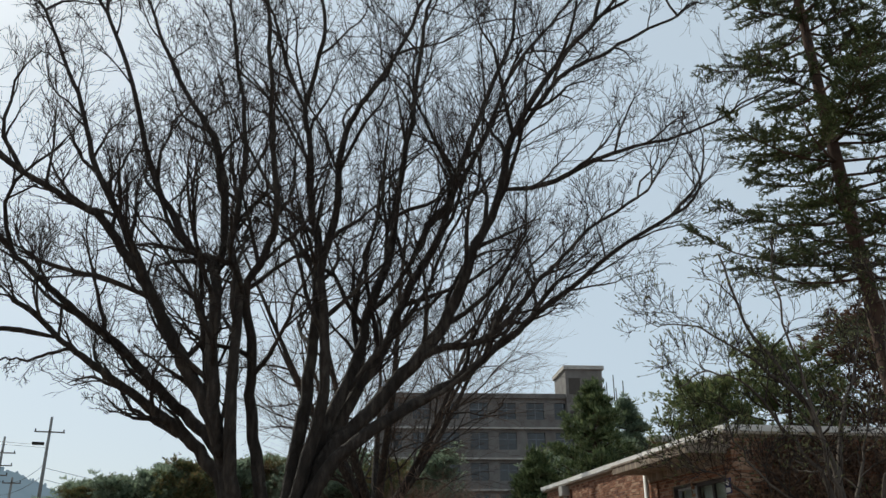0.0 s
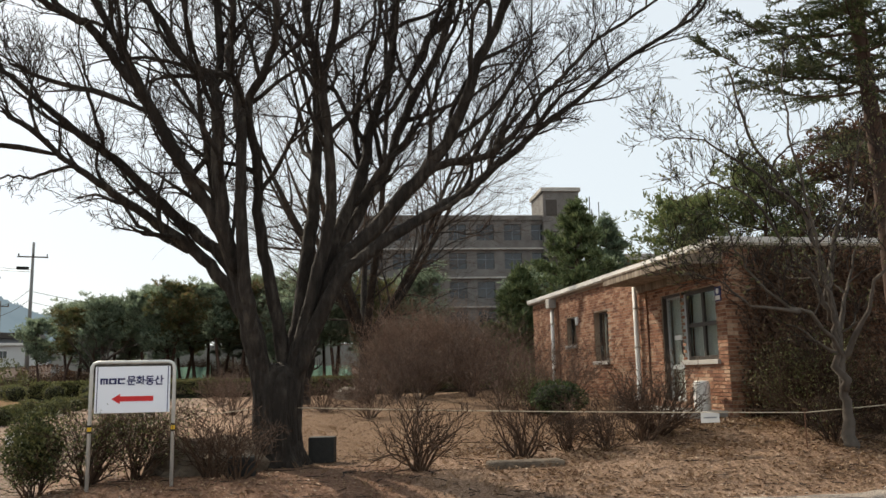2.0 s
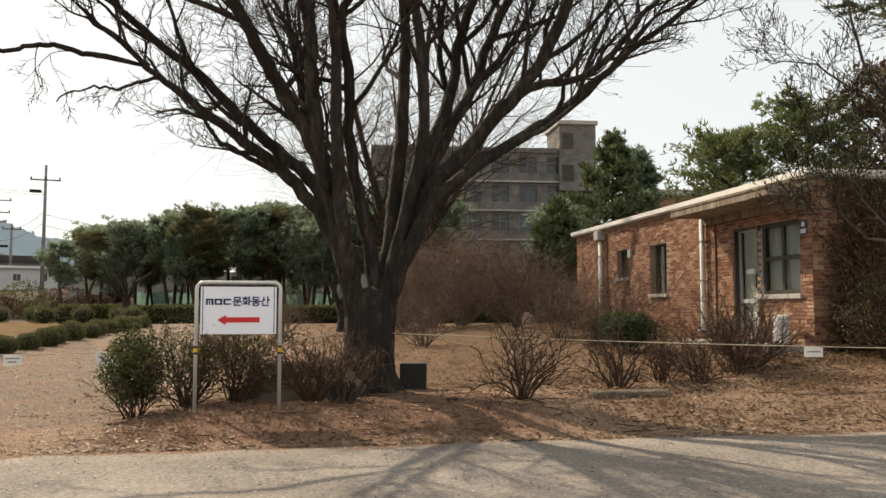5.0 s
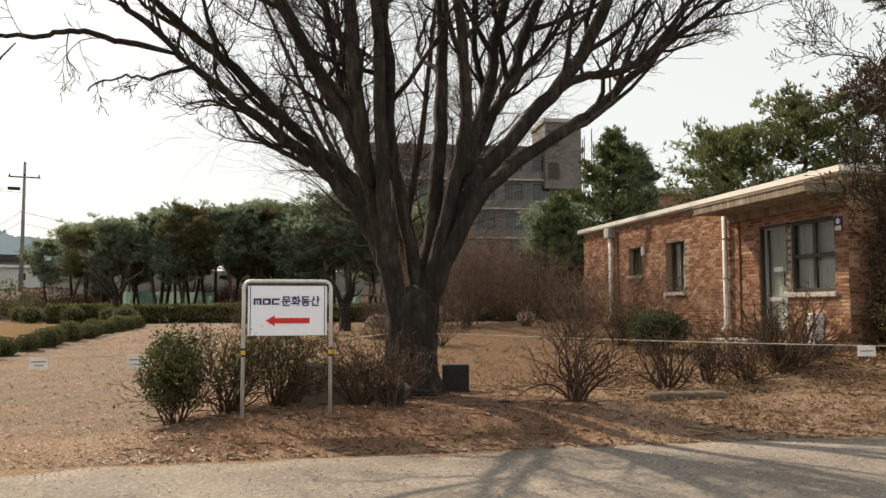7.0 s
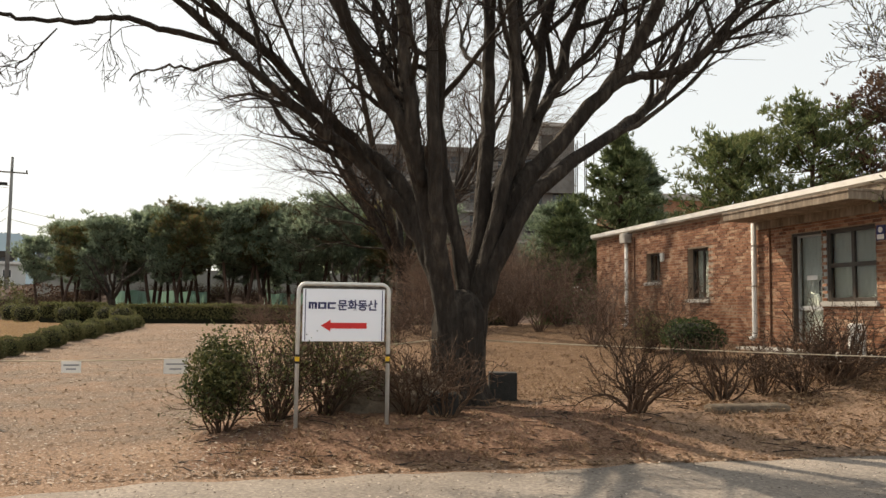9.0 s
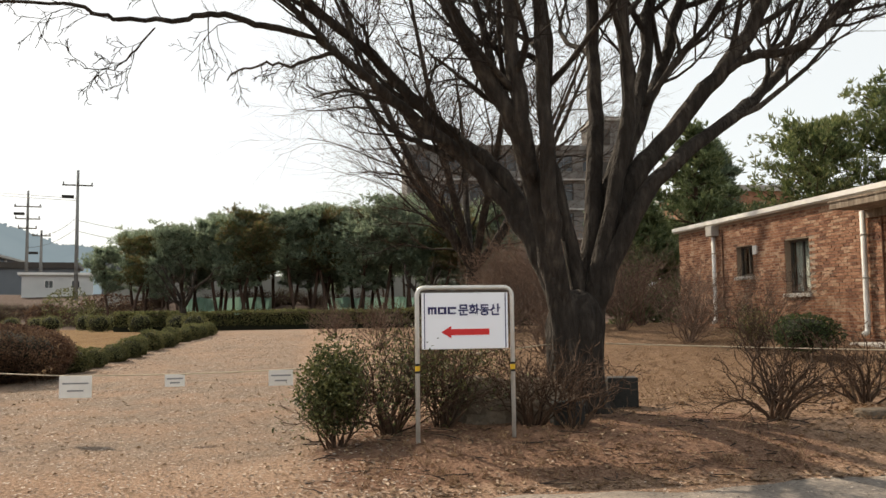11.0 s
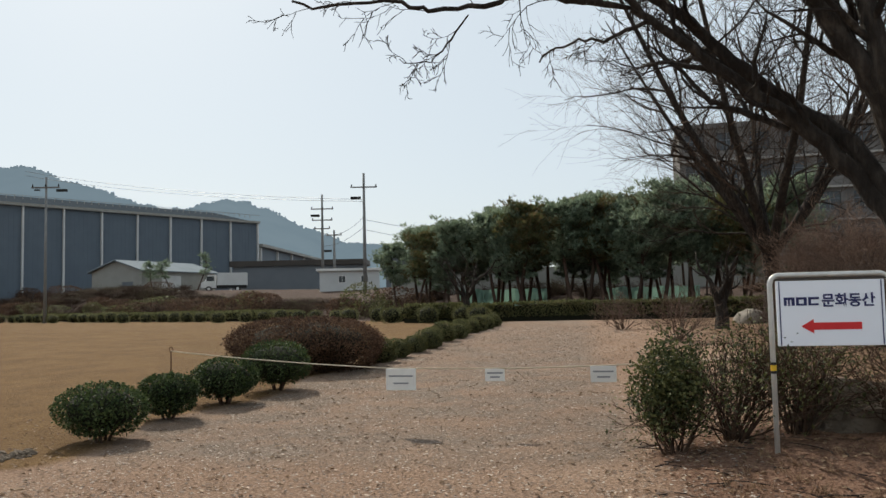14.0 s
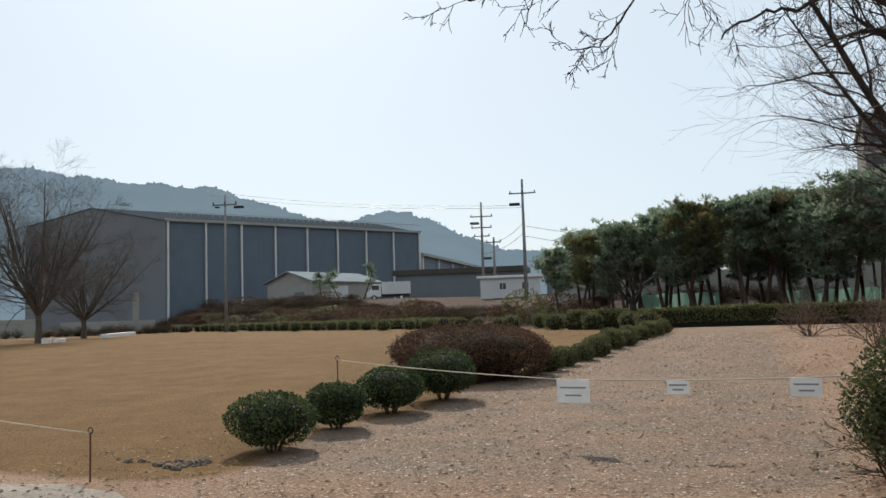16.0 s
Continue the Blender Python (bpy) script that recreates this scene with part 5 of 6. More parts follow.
def sign():
    s = thing("sign", "white arrow sign in a tubular steel stand on a dirt bank", "sign")
    r = 0.022
    g0, g1 = height(SX0, SY) - 0.1, height(SX1, SY) - 0.1
    run = [(SX0, SY, g0), (SX0, SY, 1.58)]
    for k in range(1, 6):
        a = math.pi / 2 * k / 5
        run.append((SX0 + 0.08 * (1 - math.cos(a)), SY, 1.58 + 0.08 * math.sin(a)))
    for k in range(0, 6):
        a = math.pi / 2 * k / 5
        run.append((SX1 - 0.08 * (1 - math.sin(a)), SY, 1.58 + 0.08 * math.cos(a)))
    run.append((SX1, SY, g1))
    part("stand", Shape().tube(run, [r] * len(run), 12), "steel", s, "bent tubular steel stand", True)
    x0, x1, z0, z1, y = SX0 + 0.045, SX1 - 0.045, 1.06, 1.61, SY - 0.012
    panel = part("panel", Shape().box((x0, y, z0), (x1, y + 0.02, z1)), "sign_white", s, "white printed panel", bevel=0.004)
    part("rail", Shape().box((SX0 + 0.02, SY - 0.015, z1 + 0.004), (SX1 - 0.02, SY + 0.015, z1 + 0.022)), "frame_dark", s)
    for x in (x0 + 0.022, x1 - 0.03):
        part("stripe", Shape().box((x, y - 0.003, z0 + 0.005), (x + 0.009, y - 0.0005, z1 - 0.005)), "navy", panel)
    a = Shape()
    ax0, ax1, az = x0 + 0.19, x0 + 0.67, z0 + 0.165
    k = len(a.v)
    for yy in (y - 0.004, y - 0.001):
        a.v += [(ax0, yy, az), (ax0 + 0.1, yy, az + 0.06), (ax0 + 0.1, yy, az + 0.03), (ax1, yy, az + 0.03), (ax1, yy, az - 0.03), (ax0 + 0.1, yy, az - 0.03), (ax0 + 0.1, yy, az - 0.06)]
    a.f += [tuple(range(7)), tuple(range(13, 6, -1))] + [(i, 7 + i, 7 + (i + 1) % 7, (i + 1) % 7) for i in range(7)]
    part("arrow", a, "red", panel, "red arrow pointing along the path")
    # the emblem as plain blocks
    e = Shape()
    ez, ex = z0 + 0.34, x0 + 0.06
    for i in range(3):
        xx = ex + i * 0.098
        e.box((xx, y - 0.004, ez), (xx + 0.022, y - 0.001, ez + 0.07)).box((xx + 0.062, y - 0.004, ez if i < 2 else ez + 0.05), (xx + 0.086, y - 0.001, ez + 0.07))
        e.box((xx + 0.018, y - 0.004, ez + 0.05), (xx + 0.064, y - 0.001, ez + 0.07))
        if i == 0:
            e.box((xx + 0.034, y - 0.004, ez), (xx + 0.048, y - 0.001, ez + 0.05))
        else:
            e.box((xx + 0.018, y - 0.004, ez), (xx + (0.064 if i == 1 else 0.082), y - 0.001, ez + 0.016))
    part("emblem", e, "navy", panel, "navy block emblem")
    words = bpy.data.curves.new("lettering", "FONT")
    words.body, words.size, words.extrude, words.offset = "\ubb38\ud654\ub3d9\uc0b0", 0.12, 0.001, 0.0035
    ob = new("lettering", words)
    ob.matrix_world = pose(x0 + 0.36, y - 0.0025, ez - 0.008, 90, 0, 0)
    bpy.context.view_layer.update()
    me = bpy.data.meshes.new_from_object(ob.evaluated_get(bpy.context.evaluated_depsgraph_get()))
    bpy.data.objects.remove(ob)
    me.materials.clear()
    me.materials.append(M["navy"])
    txt = new("lettering", me)
    txt.parent = panel
    wide = max(v.co.x for v in me.vertices) - min(v.co.x for v in me.vertices)
    txt.matrix_basis = pose(x0 + 0.36, y - 0.0025, ez - 0.004, 90, 0, 0) @ Matrix.Diagonal((0.42 / max(wide, 0.01), 1, 1, 1))
    tagged(txt, "navy printed lettering")
    for x in (SX0, SX1):
        for i, mat in enumerate(("black", "yellow", "yellow", "black")):
            part("tape", Shape().tube([(x, SY, 0.83 + i * 0.024), (x, SY, 0.83 + (i + 1) * 0.024)], [0.0245] * 2, 12), mat, s, "yellow and black warning tape" if i == 0 else "")


sign()


def stones():
    rng = random.Random(3)
    b = Shape().box((-0.185, -0.12, -0.1), (0.185, 0.12, 0.36))
    ob = part("stone_block", b, "stone_dark", None, "", bevel=0.012)
    ob.matrix_world = pose(-0.15, 12.42, height(-0.15, 12.42), 0, 0, -12)
    tagged(ob, "dark upright stone block beside the tree", "stone")
    r = part("rock", Shape().blob((0, 0, 0.02), (0.82, 0.42, 0.46), rng, 22, 13, 0.4), "rock", None)
    r.matrix_world = pose(-1.6, 11.95, height(-1.6, 11.95) - 0.08, 0, 0, 8)
    tagged(r, "rough grey-brown boulder among the shrubs", "rock")
    r = part("rock", Shape().blob((0, 0, 0.12), (0.55, 0.42, 0.36), rng, 18, 11, 0.2), "rock_pale", None, "", True)
    r.matrix_world = pose(1.4, 33.4, height(1.4, 33.4))
    tagged(r, "pale rounded rock near the hedge", "rock")
    for x, y, w in ((2.44, 10.82, 0.52), (-1.21, 11.3, 0.17)):
        k = part("edging_stone", Shape().box((-w, -0.14, -0.12), (w, 0.14, 0.08 if w > 0.3 else 0.25)), "rock" if w > 0.3 else "stone_dark", None, "", bevel=0.045)
        k.matrix_world = pose(x, y, height(x, y), 0, 0, rng.uniform(-8, 4))
        tagged(k, "low worn brown edging stone on the bank" if w > 0.3 else "dark squared stone at the tree's foot", "stone", "edging stones")
    # a white ribbed pail at the wall
    j = thing("bin", "white ribbed plastic bin with a brown stain", "bin", (6.63, 14.03, 0.72))
    run = [(0, 0, 0)]
    prof = [(0.88 * z, 0.86 * r) for z, r in [(0.0, 0.15), (0.02, 0.17)] + [(0.06 + 0.045 * i, 0.17 + (0.006 if i % 2 else -0.004)) for i in range(11)] + [(0.56, 0.165), (0.6, 0.13)]]
    part("body", Shape().tube([(0, 0, z) for z, _ in prof], [r for _, r in prof], 24), "white_paint", j, "", True)


stones()


def stake(x, y, tall, mat="rust"):
    g = height(x, y)
    s = thing("stake", "thin rusty steel rope stake with a loop", "stake", (x, y, g), group="stakes")
    part("rod", Shape().tube([(0, 0, -0.15), (0.005, 0, tall)], [0.009, 0.009], 8), mat, s)
    part("loop", Shape().tube([(0.005 + 0.03 * math.sin(a * 0.785), 0, tall + 0.028 - 0.028 * math.cos(a * 0.785)) for a in range(9)], [0.006] * 9, 6), mat, s)
    return Vector((x, y, g + tall))


def rope(a, b, sag, name="rope", r=0.007, label="thin rope strung between stakes"):
    pts = [Vector(a).lerp(Vector(b), i / 16) - Vector((0, 0, sag * 4 * (i / 16) * (1 - i / 16))) for i in range(17)]
    ob = part(name, Shape().tube(pts, [r] * 17, 6), "rope", None, "", True)
    return tagged(ob, label, "rope", "ropes"), pts


def card(p, w, h, tilt, bars):
    c = thing("notice_card", "white notice card hung on the rope", "card", tuple(p), tilt, "notice cards")
    part("sheet", Shape().box((-w / 2, -0.002, -h), (w / 2, 0.002, 0)), "card", c)
    for i, (u, ww) in enumerate(bars):
        part("print_bar", Shape().box((-ww * w / 2, -0.004, -h * u - 0.009), (ww * w / 2, -0.0025, -h * u + 0.009)), "grey_ink", c)


def ropes():
    s1 = stake(-10.16, 13.9, 0.86)
    s2 = stake(-10.76, 10.0, 0.46)
    s3 = stake(6.5, 10.8, 0.5)
    e = Vector((-1.1, 12.2, 1.02))
    mid = Vector((-6.8, 12.6, 0.75))
    rope(s1, mid, 0.02)
    a, pts = rope(mid, e, 0.1)
    for x, w, h, t in ((-6.6, 0.36, 0.25, -4), (-5.5, 0.22, 0.14, 3), (-4.3, 0.28, 0.18, -2)):
        u = (x - mid.x) / (e.x - mid.x) * 16
        i = min(15, int(u))
        card(pts[i].lerp(pts[i + 1], u - i) + Vector((0, -0.012, 0)), w, h, t, ((0.35, 0.8), (0.68, 0.5)))
    rope(s2, Vector((-16.0, 11.0, 0.75)), 0.03)
    b, pts = rope(Vector((-0.5, 12.0, 1.02)), s3, 0.02)
    card(pts[13] + Vector((0, -0.012, 0)), 0.28, 0.14, 0, ((0.5, 0.7),))
    rope(s3, Vector((11.5, 11.3, 1.2)), 0.05)


ropes()

def wall_vines():
    """Dry creeper over the shaded south wall, its leaves thickened to imitate deeper shade."""
    rng = random.Random(63)
    v = thing("creeper", "dry brown creeper, thickened to darken the shaded brick wall", "creeper", (0, 0, 0))
    wood, shade_leaves = Shape(), Shape()
    for k in range(130):
        x = rng.uniform(WX + 0.25, 13.5)
        z, run = height(x, WY0) - 0.05, []
        n = rng.randint(9, 20)
        for i in range(n):
            run.append(Vector((x, WY0 - 0.03 - rng.random() * 0.03, z)))
            x += rng.gauss(0, 0.13)
            z += rng.uniform(0.12, 0.36)
            if z > WZ1 - 0.05:
                break
        if len(run) > 2:
            wood.tube(run, [0.009] * len(run), 4, False)
        for p in run[1:]:
            for _ in range(3):
                a = rng.uniform(0, 6.28)
                L = rng.uniform(0.1, 0.4)
                wood.tube([p, p + Vector((math.cos(a), -0.15 * rng.random(), math.sin(a))) * L * 0.5, p + Vector((math.cos(a + 0.5), -0.2 * rng.random(), math.sin(a + 0.5))) * L], [0.005, 0.004, 0.0025], 3, False)
            # extra dark leaves, added to darken the wall behind
            for _ in range(13):
                q = p + Vector((rng.gauss(0, 0.22), -0.02 - 0.05 * rng.random(), rng.gauss(0, 0.22)))
                if WX + 0.1 < q.x < 14 and q.z < WZ1:
                    shade_leaves.leaf(q, Vector((rng.gauss(0, 1), -0.5, -0.6 + rng.gauss(0, 0.5))).normalized(), Vector((0, -1, 0.3)), rng.uniform(0.05, 0.09), 0.05)
    part("vine_wood", wood, "twig_brown", v)
    part("foliage", shade_leaves, "leaf_rust", v, "withered dark brown leaves added to deepen the wall shade")


wall_vines()

# ---- far things ----


def warehouse():
    a, b = Vector((-76.8, 92.1)), Vector((-55.6, 128.2))
    u = (b - a).normalized()
    n = Vector((u.y, -u.x))
    ang = math.degrees(math.atan2(u.y, u.x))
    w = thing("warehouse", "large dark blue-grey metal warehouse with white downpipes", "warehouse", (a.x, a.y, 2.2), ang)
    L, top, deep, skew = (b - a).length, 13.0, 25.2, 11.5
    part("wall", Shape().box((0, 0, -1), (L, 0.3, top)), "panel_blue", w, "ribbed blue-grey metal wall")
    gable = Shape()
    for x in (-0.3, 0.0):
        gable.v += [(x, 0, -1), (x - skew, deep, -1), (x - skew, deep, top + 1.2), (x - skew / 2, deep / 2, top + 2.8), (x, 0, top)]
    gable.f += [(0, 1, 2, 3, 4), (9, 8, 7, 6, 5)] + [(i, 5 + i, 5 + (i + 1) % 5, (i + 1) % 5) for i in range(5)]
    part("wall", gable, "panel_grey", w, "grey metal gable wall")
    part("wall", Shape().box((L - 0.3, 0.3, -1), (L, deep, top)), "panel_grey", w)
    r = Shape()
    for x, k in ((-0.5, 1), (L + 0.4, 0)):
        r.v += [(x, -0.3, top + 0.02), (x - skew / 2 * k, deep / 2, top + 2.9), (x - skew * k, deep + 0.3, top + 1.3)]
    r.f += [(0, 3, 4, 1), (1, 4, 5, 2)]
    part("roof", r, "roof_dark", w)
    part("gutter", Shape().box((-0.4, -0.5, top - 0.05), (L + 0.3, 0.1, top + 0.3)), "panel_cream", w, "pale eaves gutter")
    for k in range(9):
        x = L * k / 8
        part("downpipe", Shape().box((x - 0.11, -0.35, -1), (x + 0.11, -0.05, top - 0.05)), "panel_white", w)
    ribs = Shape()
    for k in range(int(L / 0.6)):
        ribs.box((k * 0.6, -0.02, -1), (k * 0.6 + 0.12, -0.001, top - 0.06))
    part("ribs", ribs, "panel_blue", w)
    rails = Shape()
    for k in range(int(L / 1.0)):
        rails.box((k * 1.0, -0.65, top + 0.75), (k * 1.0 + 0.06, -0.6, top + 1.2))
    rails.box((0, -0.65, top + 1.18), (L, -0.6, top + 1.24))
    part("roof_rail", rails, "panel_cream", w)
    def on_gable(q, z, out):
        return (-0.3 - skew * q - out, deep * q - out * 0.4, z)

    for name, mat, q0, q1, z0, z1 in (("painted_panel", "orange", 0.83, 0.895, 6.6, 8.6), ("painted_panel", "pink", 0.825, 0.9, 4.2, 6.5)):
        m = Shape()
        for out in (0.05, 0.12):
            m.v += [on_gable(q0, z0, out), on_gable(q1, z0, out), on_gable(q1, z1 - 0.5, out), on_gable(q1 - 0.015, z1, out), on_gable(q0 + 0.015, z1, out), on_gable(q0, z1 - 0.5, out)]
        m.f += [(0, 1, 2, 3, 4, 5), (11, 10, 9, 8, 7, 6)] + [(i, 6 + i, 6 + (i + 1) % 6, (i + 1) % 6) for i in range(6)]
        part(name, m, mat, w, "faded orange painted panel" if mat == "orange" else "")
    # the lower hall behind
    a2, b2 = Vector((-58.0, 135.0)), Vector((-71.0, 262.0))
    u2 = b2 - a2
    w2 = thing("warehouse", "long low blue-grey metal hall with a brown roof edge", "warehouse", (a2.x, a2.y, 2.5), math.degrees(math.atan2(u2.y, u2.x)))
    L2 = u2.length
    part("wall", Shape().box((0, -0.0, -1), (L2, 0.4, 9.4)), "panel_blue", w2)
    part("roof", Shape().box((-0.5, -0.8, 9.4), (L2 + 0.5, 30, 9.9)), "panel_cream", w2)
    part("wall", Shape().box((0, 0.4, -1), (0.4, 30, 9.4)), "panel_grey", w2)
    for k in range(13):
        part("downpipe", Shape().box((L2 * k / 12, -0.4, -1), (L2 * k / 12 + 0.4, -0.05, 9.3)), "panel_white", w2)


warehouse()


def sheds():
    # cream shed with a pale blue roof
    x0, y0 = -59.0, 88.2
    s = thing("shed", "cream metal shed with a pale blue gable roof", "shed", (x0, y0, height(x0, y0) - 0.1), -15)
    part("wall", Shape().box((0, 0, -1), (7.5, 0.2, 2.6)), "panel_cream", s)
    g = Shape()
    for y in (0.0, 0.2):
        g.v += [(0, y, 2.6), (7.5, y, 2.6), (3.75, y, 3.7)]
    g.f += [(0, 1, 2), (5, 4, 3), (0, 3, 4, 1), (1, 4, 5, 2), (2, 5, 3, 0)]
    part("gable", g, "panel_cream", s)
    part("wall", Shape().box((7.3, 0.2, -1), (7.5, 12, 2.6)), "panel_cream", s)
    r = Shape()
    for y in (-0.4, 12.3):
        r.v += [(-0.4, y, 2.52), (3.75, y, 3.82), (7.9, y, 2.52), (7.9, y, 2.4), (3.75, y, 3.7), (-0.4, y, 2.4)]
    r.f += [(0, 1, 7, 6), (1, 2, 8, 7), (2, 3, 9, 8), (3, 4, 10, 9), (4, 5, 11, 10), (0, 5, 4, 1), (1, 4, 3, 2)]
    part("roof", r, "roof_blue", s, "pale blue metal roof")
    part("door", Shape().box((4.6, -0.05, -0.3), (6.2, -0.002, 1.3)), "panel_grey", s)
    part("shutter", Shape().box((7.502, 3.0, -0.3), (7.55, 6.0, 2.0)), "panel_white", s)
    # white site hut
    x0, y0 = -31.9, 87.4
    h = thing("hut", "white flat-roofed site hut with two small windows", "hut", (x0, y0, height(x0, y0) - 0.1), 14)
    part("body", Shape().box((0, 0, -0.8), (6.4, 3.0, 2.3)), "panel_white", h)
    part("roof", Shape().box((-0.35, -0.35, 2.3), (6.75, 3.3, 2.55)), "white_paint", h, "pale flat roof")
    for x in (2.0, 4.4):
        wnd = part("window", Shape().box((x, -0.04, 1.0), (x + 0.8, -0.002, 1.8)), "white_paint", h)
        part("pane", Shape().box((x + 0.06, -0.06, 1.06), (x + 0.38, -0.041, 1.74)), "glass_dark", wnd)
        part("pane", Shape().box((x + 0.42, -0.06, 1.06), (x + 0.74, -0.041, 1.74)), "glass_dark", wnd)
    # dark lean-to buildings between
    d = thing("outbuilding", "low dark grey outbuildings with flat roofs", "building", (-49.0, 104.0, height(-49, 104) - 0.2), 10)
    part("body", Shape().box((0, 0, -1), (17, 6, 3.6)), "panel_grey", d)
    part("roof", Shape().box((-0.4, -0.4, 3.6), (17.4, 6.4, 4.3)), "frame_dark", d)
    d = thing("outbuilding", "low grey hall with a pale roof edge beyond the hut", "building", (-30.0, 110.0, height(-30, 110)), 8)
    part("body", Shape().box((0, 0, -1), (16, 8, 4.6)), "panel_grey", d)
    part("roof", Shape().box((-0.4, -0.4, 4.6), (16.4, 8.4, 4.9)), "panel_white", d)


sheds()


def lawn_corner():
    """White boards, kerb pieces and a pale wall at the lawn's far corner."""
    for x0, y0, x1, y1, wide, z, name, label, mat in (
        (-48.5, 50.5, -56.5, 62.5, 0.5, 0.28, "board", "long white boards lying at the lawn's edge", "white_paint"),
        (-40.5, 37.6, -41.0, 38.4, 0.3, 0.26, "kerb_stone", "white painted kerb stone by the bare tree", "white_paint"),
        (-42.4, 40.2, -43.0, 41.4, 0.3, 0.2, "kerb_stone", "white painted kerb stone by the bare tree", "white_paint"),
        (-72.0, 57.0, -67.2, 62.2, 0.2, 1.7, "low_wall", "low pale wall beyond the lawn", "panel_cream"),
        (-66.0, 63.6, -60.0, 69.6, 0.2, 1.3, "low_wall", "low pale wall beyond the lawn", "panel_cream"),
        (-61.0, 67.6, -60.6, 68.0, 0.4, 4.0, "post", "pale square post by the low wall", "panel_cream"),
    ):
        L = math.hypot(x1 - x0, y1 - y0)
        ob = part(name, Shape().box((0, -wide / 2, -0.1), (L, wide / 2, z)), mat, None, "", bevel=0.01)
        ob.matrix_world = pose(x0, y0, height((x0 + x1) / 2, (y0 + y1) / 2), 0, 0, math.degrees(math.atan2(y1 - y0, x1 - x0)))
        tagged(ob, label, name.replace("_", " "))


lawn_corner()


def truck():
    x0, y0 = -47.6, 91.9
    t = thing("truck", "small white box truck parked by the shed", "truck", (x0, y0, height(x0, y0) - 0.05), 22)
    cab = Shape()
    prof = [(0, 0.45), (0, 1.0), (0.35, 1.25), (0.75, 1.95), (1.7, 2.0), (1.7, 0.45)]
    for y in (0, 1.7):
        cab.v += [(x, y, z) for x, z in prof]
    cab.f += [tuple(range(6)), tuple(range(11, 5, -1))] + [(i, 6 + i, 6 + (i + 1) % 6, (i + 1) % 6) for i in range(6)]
    c = part("cab", cab, "white_paint", t)
    part("side_window", Shape().box((0.6, -0.02, 1.25), (1.45, -0.002, 1.8)), "glass_dark", c)
    ws = Shape()
    ws.v += [(0.37, 0.1, 1.32), (0.37, 1.6, 1.32), (0.7, 1.6, 1.92), (0.7, 0.1, 1.92)]
    ws.v += [(x - 0.04, y, z + 0.02) for x, y, z in ws.v[:4]]
    ws.f += [(0, 1, 2, 3), (7, 6, 5, 4), (0, 4, 5, 1), (1, 5, 6, 2), (2, 6, 7, 3), (3, 7, 4, 0)]
    part("windscreen", ws, "glass_dark", c)
    part("cargo_box", Shape().box((1.8, -0.1, 0.75), (5.2, 1.8, 2.2)), "panel_white", t)
    part("chassis", Shape().box((0.3, 0.1, 0.4), (5.1, 1.6, 0.74)), "black", t)
    for x in (0.85, 4.1):
        for y in (-0.02, 1.5):
            wh = part("wheel", Shape().tube([(x, y, 0.33), (x, y + 0.2, 0.33)], [0.33] * 2, 16), "black", t)
            part("rim", Shape().tube([(x, y - 0.01, 0.33), (x, y - 0.002, 0.33)], [0.18] * 2, 12), "steel", wh)


truck()


def utility_pole(x, y, tall, arms, lamp=False, label="grey concrete utility pole with cross-arms", thick=1.0):
    g = height(x, y)
    p = thing("utility_pole", label, "pole", (x, y, g), 12, "utility poles")
    part("pole", Shape().tube([(0, 0, -0.3), (0, 0, tall)], [0.2 * thick, 0.11 * thick], 10), "pole", p, "", True)
    for z, w in arms:
        arm = part("cross_arm", Shape().box((-w / 2, -0.16, z - 0.06), (w / 2, -0.06, z + 0.06)), "concrete_grey", p)
        for k in (-0.46, 0, 0.46):
            part("insulator", Shape().tube([(k * w, -0.11, z + 0.06), (k * w, -0.11, z + 0.14), (k * w, -0.11, z + 0.3)], [0.04, 0.07, 0.03], 8), "stone_dark", arm)
    if lamp:
        part("lamp_head", Shape().box((0.9, -0.2, tall - 1.25), (1.75, 0.05, tall - 1.05)), "stone_dark", p, "flat lamp head")
        part("lamp_head", Shape().box((-0.9, -0.2, tall - 1.15), (-0.5, 0.05, tall - 1.05)), "stone_dark", p)
    else:
        part("switch_box", Shape().box((-1.3, -0.3, tall - 2.6), (-0.3, 0.1, tall - 2.35)), "stone_dark", p)
    return Vector((x, y, g))


pa = utility_pole(-25.2, 81.1, 11.8, ((10.4, 2.6),))
pb = utility_pole(-33.7, 94.2, 11.0, ((9.3, 2.6), (8.0, 2.4), (7.0, 1.8)))
pb2 = utility_pole(-33.0, 96.5, 7.0, ((6.4, 1.8),))
pc = utility_pole(-48.3, 64.9, 12.2, ((11.3, 2.3),), True, "tall grey lamp pole with a cross-arm", 0.75)


def wire(a, b, sag, r=0.02):
    pts = [Vector(a).lerp(Vector(b), i / 14) - Vector((0, 0, sag * 4 * (i / 14) * (1 - i / 14))) for i in range(15)]
    tagged(part("overhead_wire", Shape().tube(pts, [r] * 15, 5), "black", None), "thin dark overhead wire", "wire", "overhead wires")


for dz, far_z in ((9.2, 10.2), (9.0, 9.6)):
    wire(pa + Vector((0, 0, dz)), Vector((-80, 105, far_z + 11)), 0.8)
wire(pa + Vector((0, 0, 6.2)), Vector((2, 70, 4.5)), 0.6)
wire(pa + Vector((0, 0, 7.2)), Vector((2, 72, 5.6)), 0.6)
wire(pa + Vector((0, 0, 6.5)), pb + Vector((0, 0, 5.0)), 0.5)
wire(pa + Vector((0, 0, 7.5)), pb + Vector((0, 0, 6.5)), 0.8)


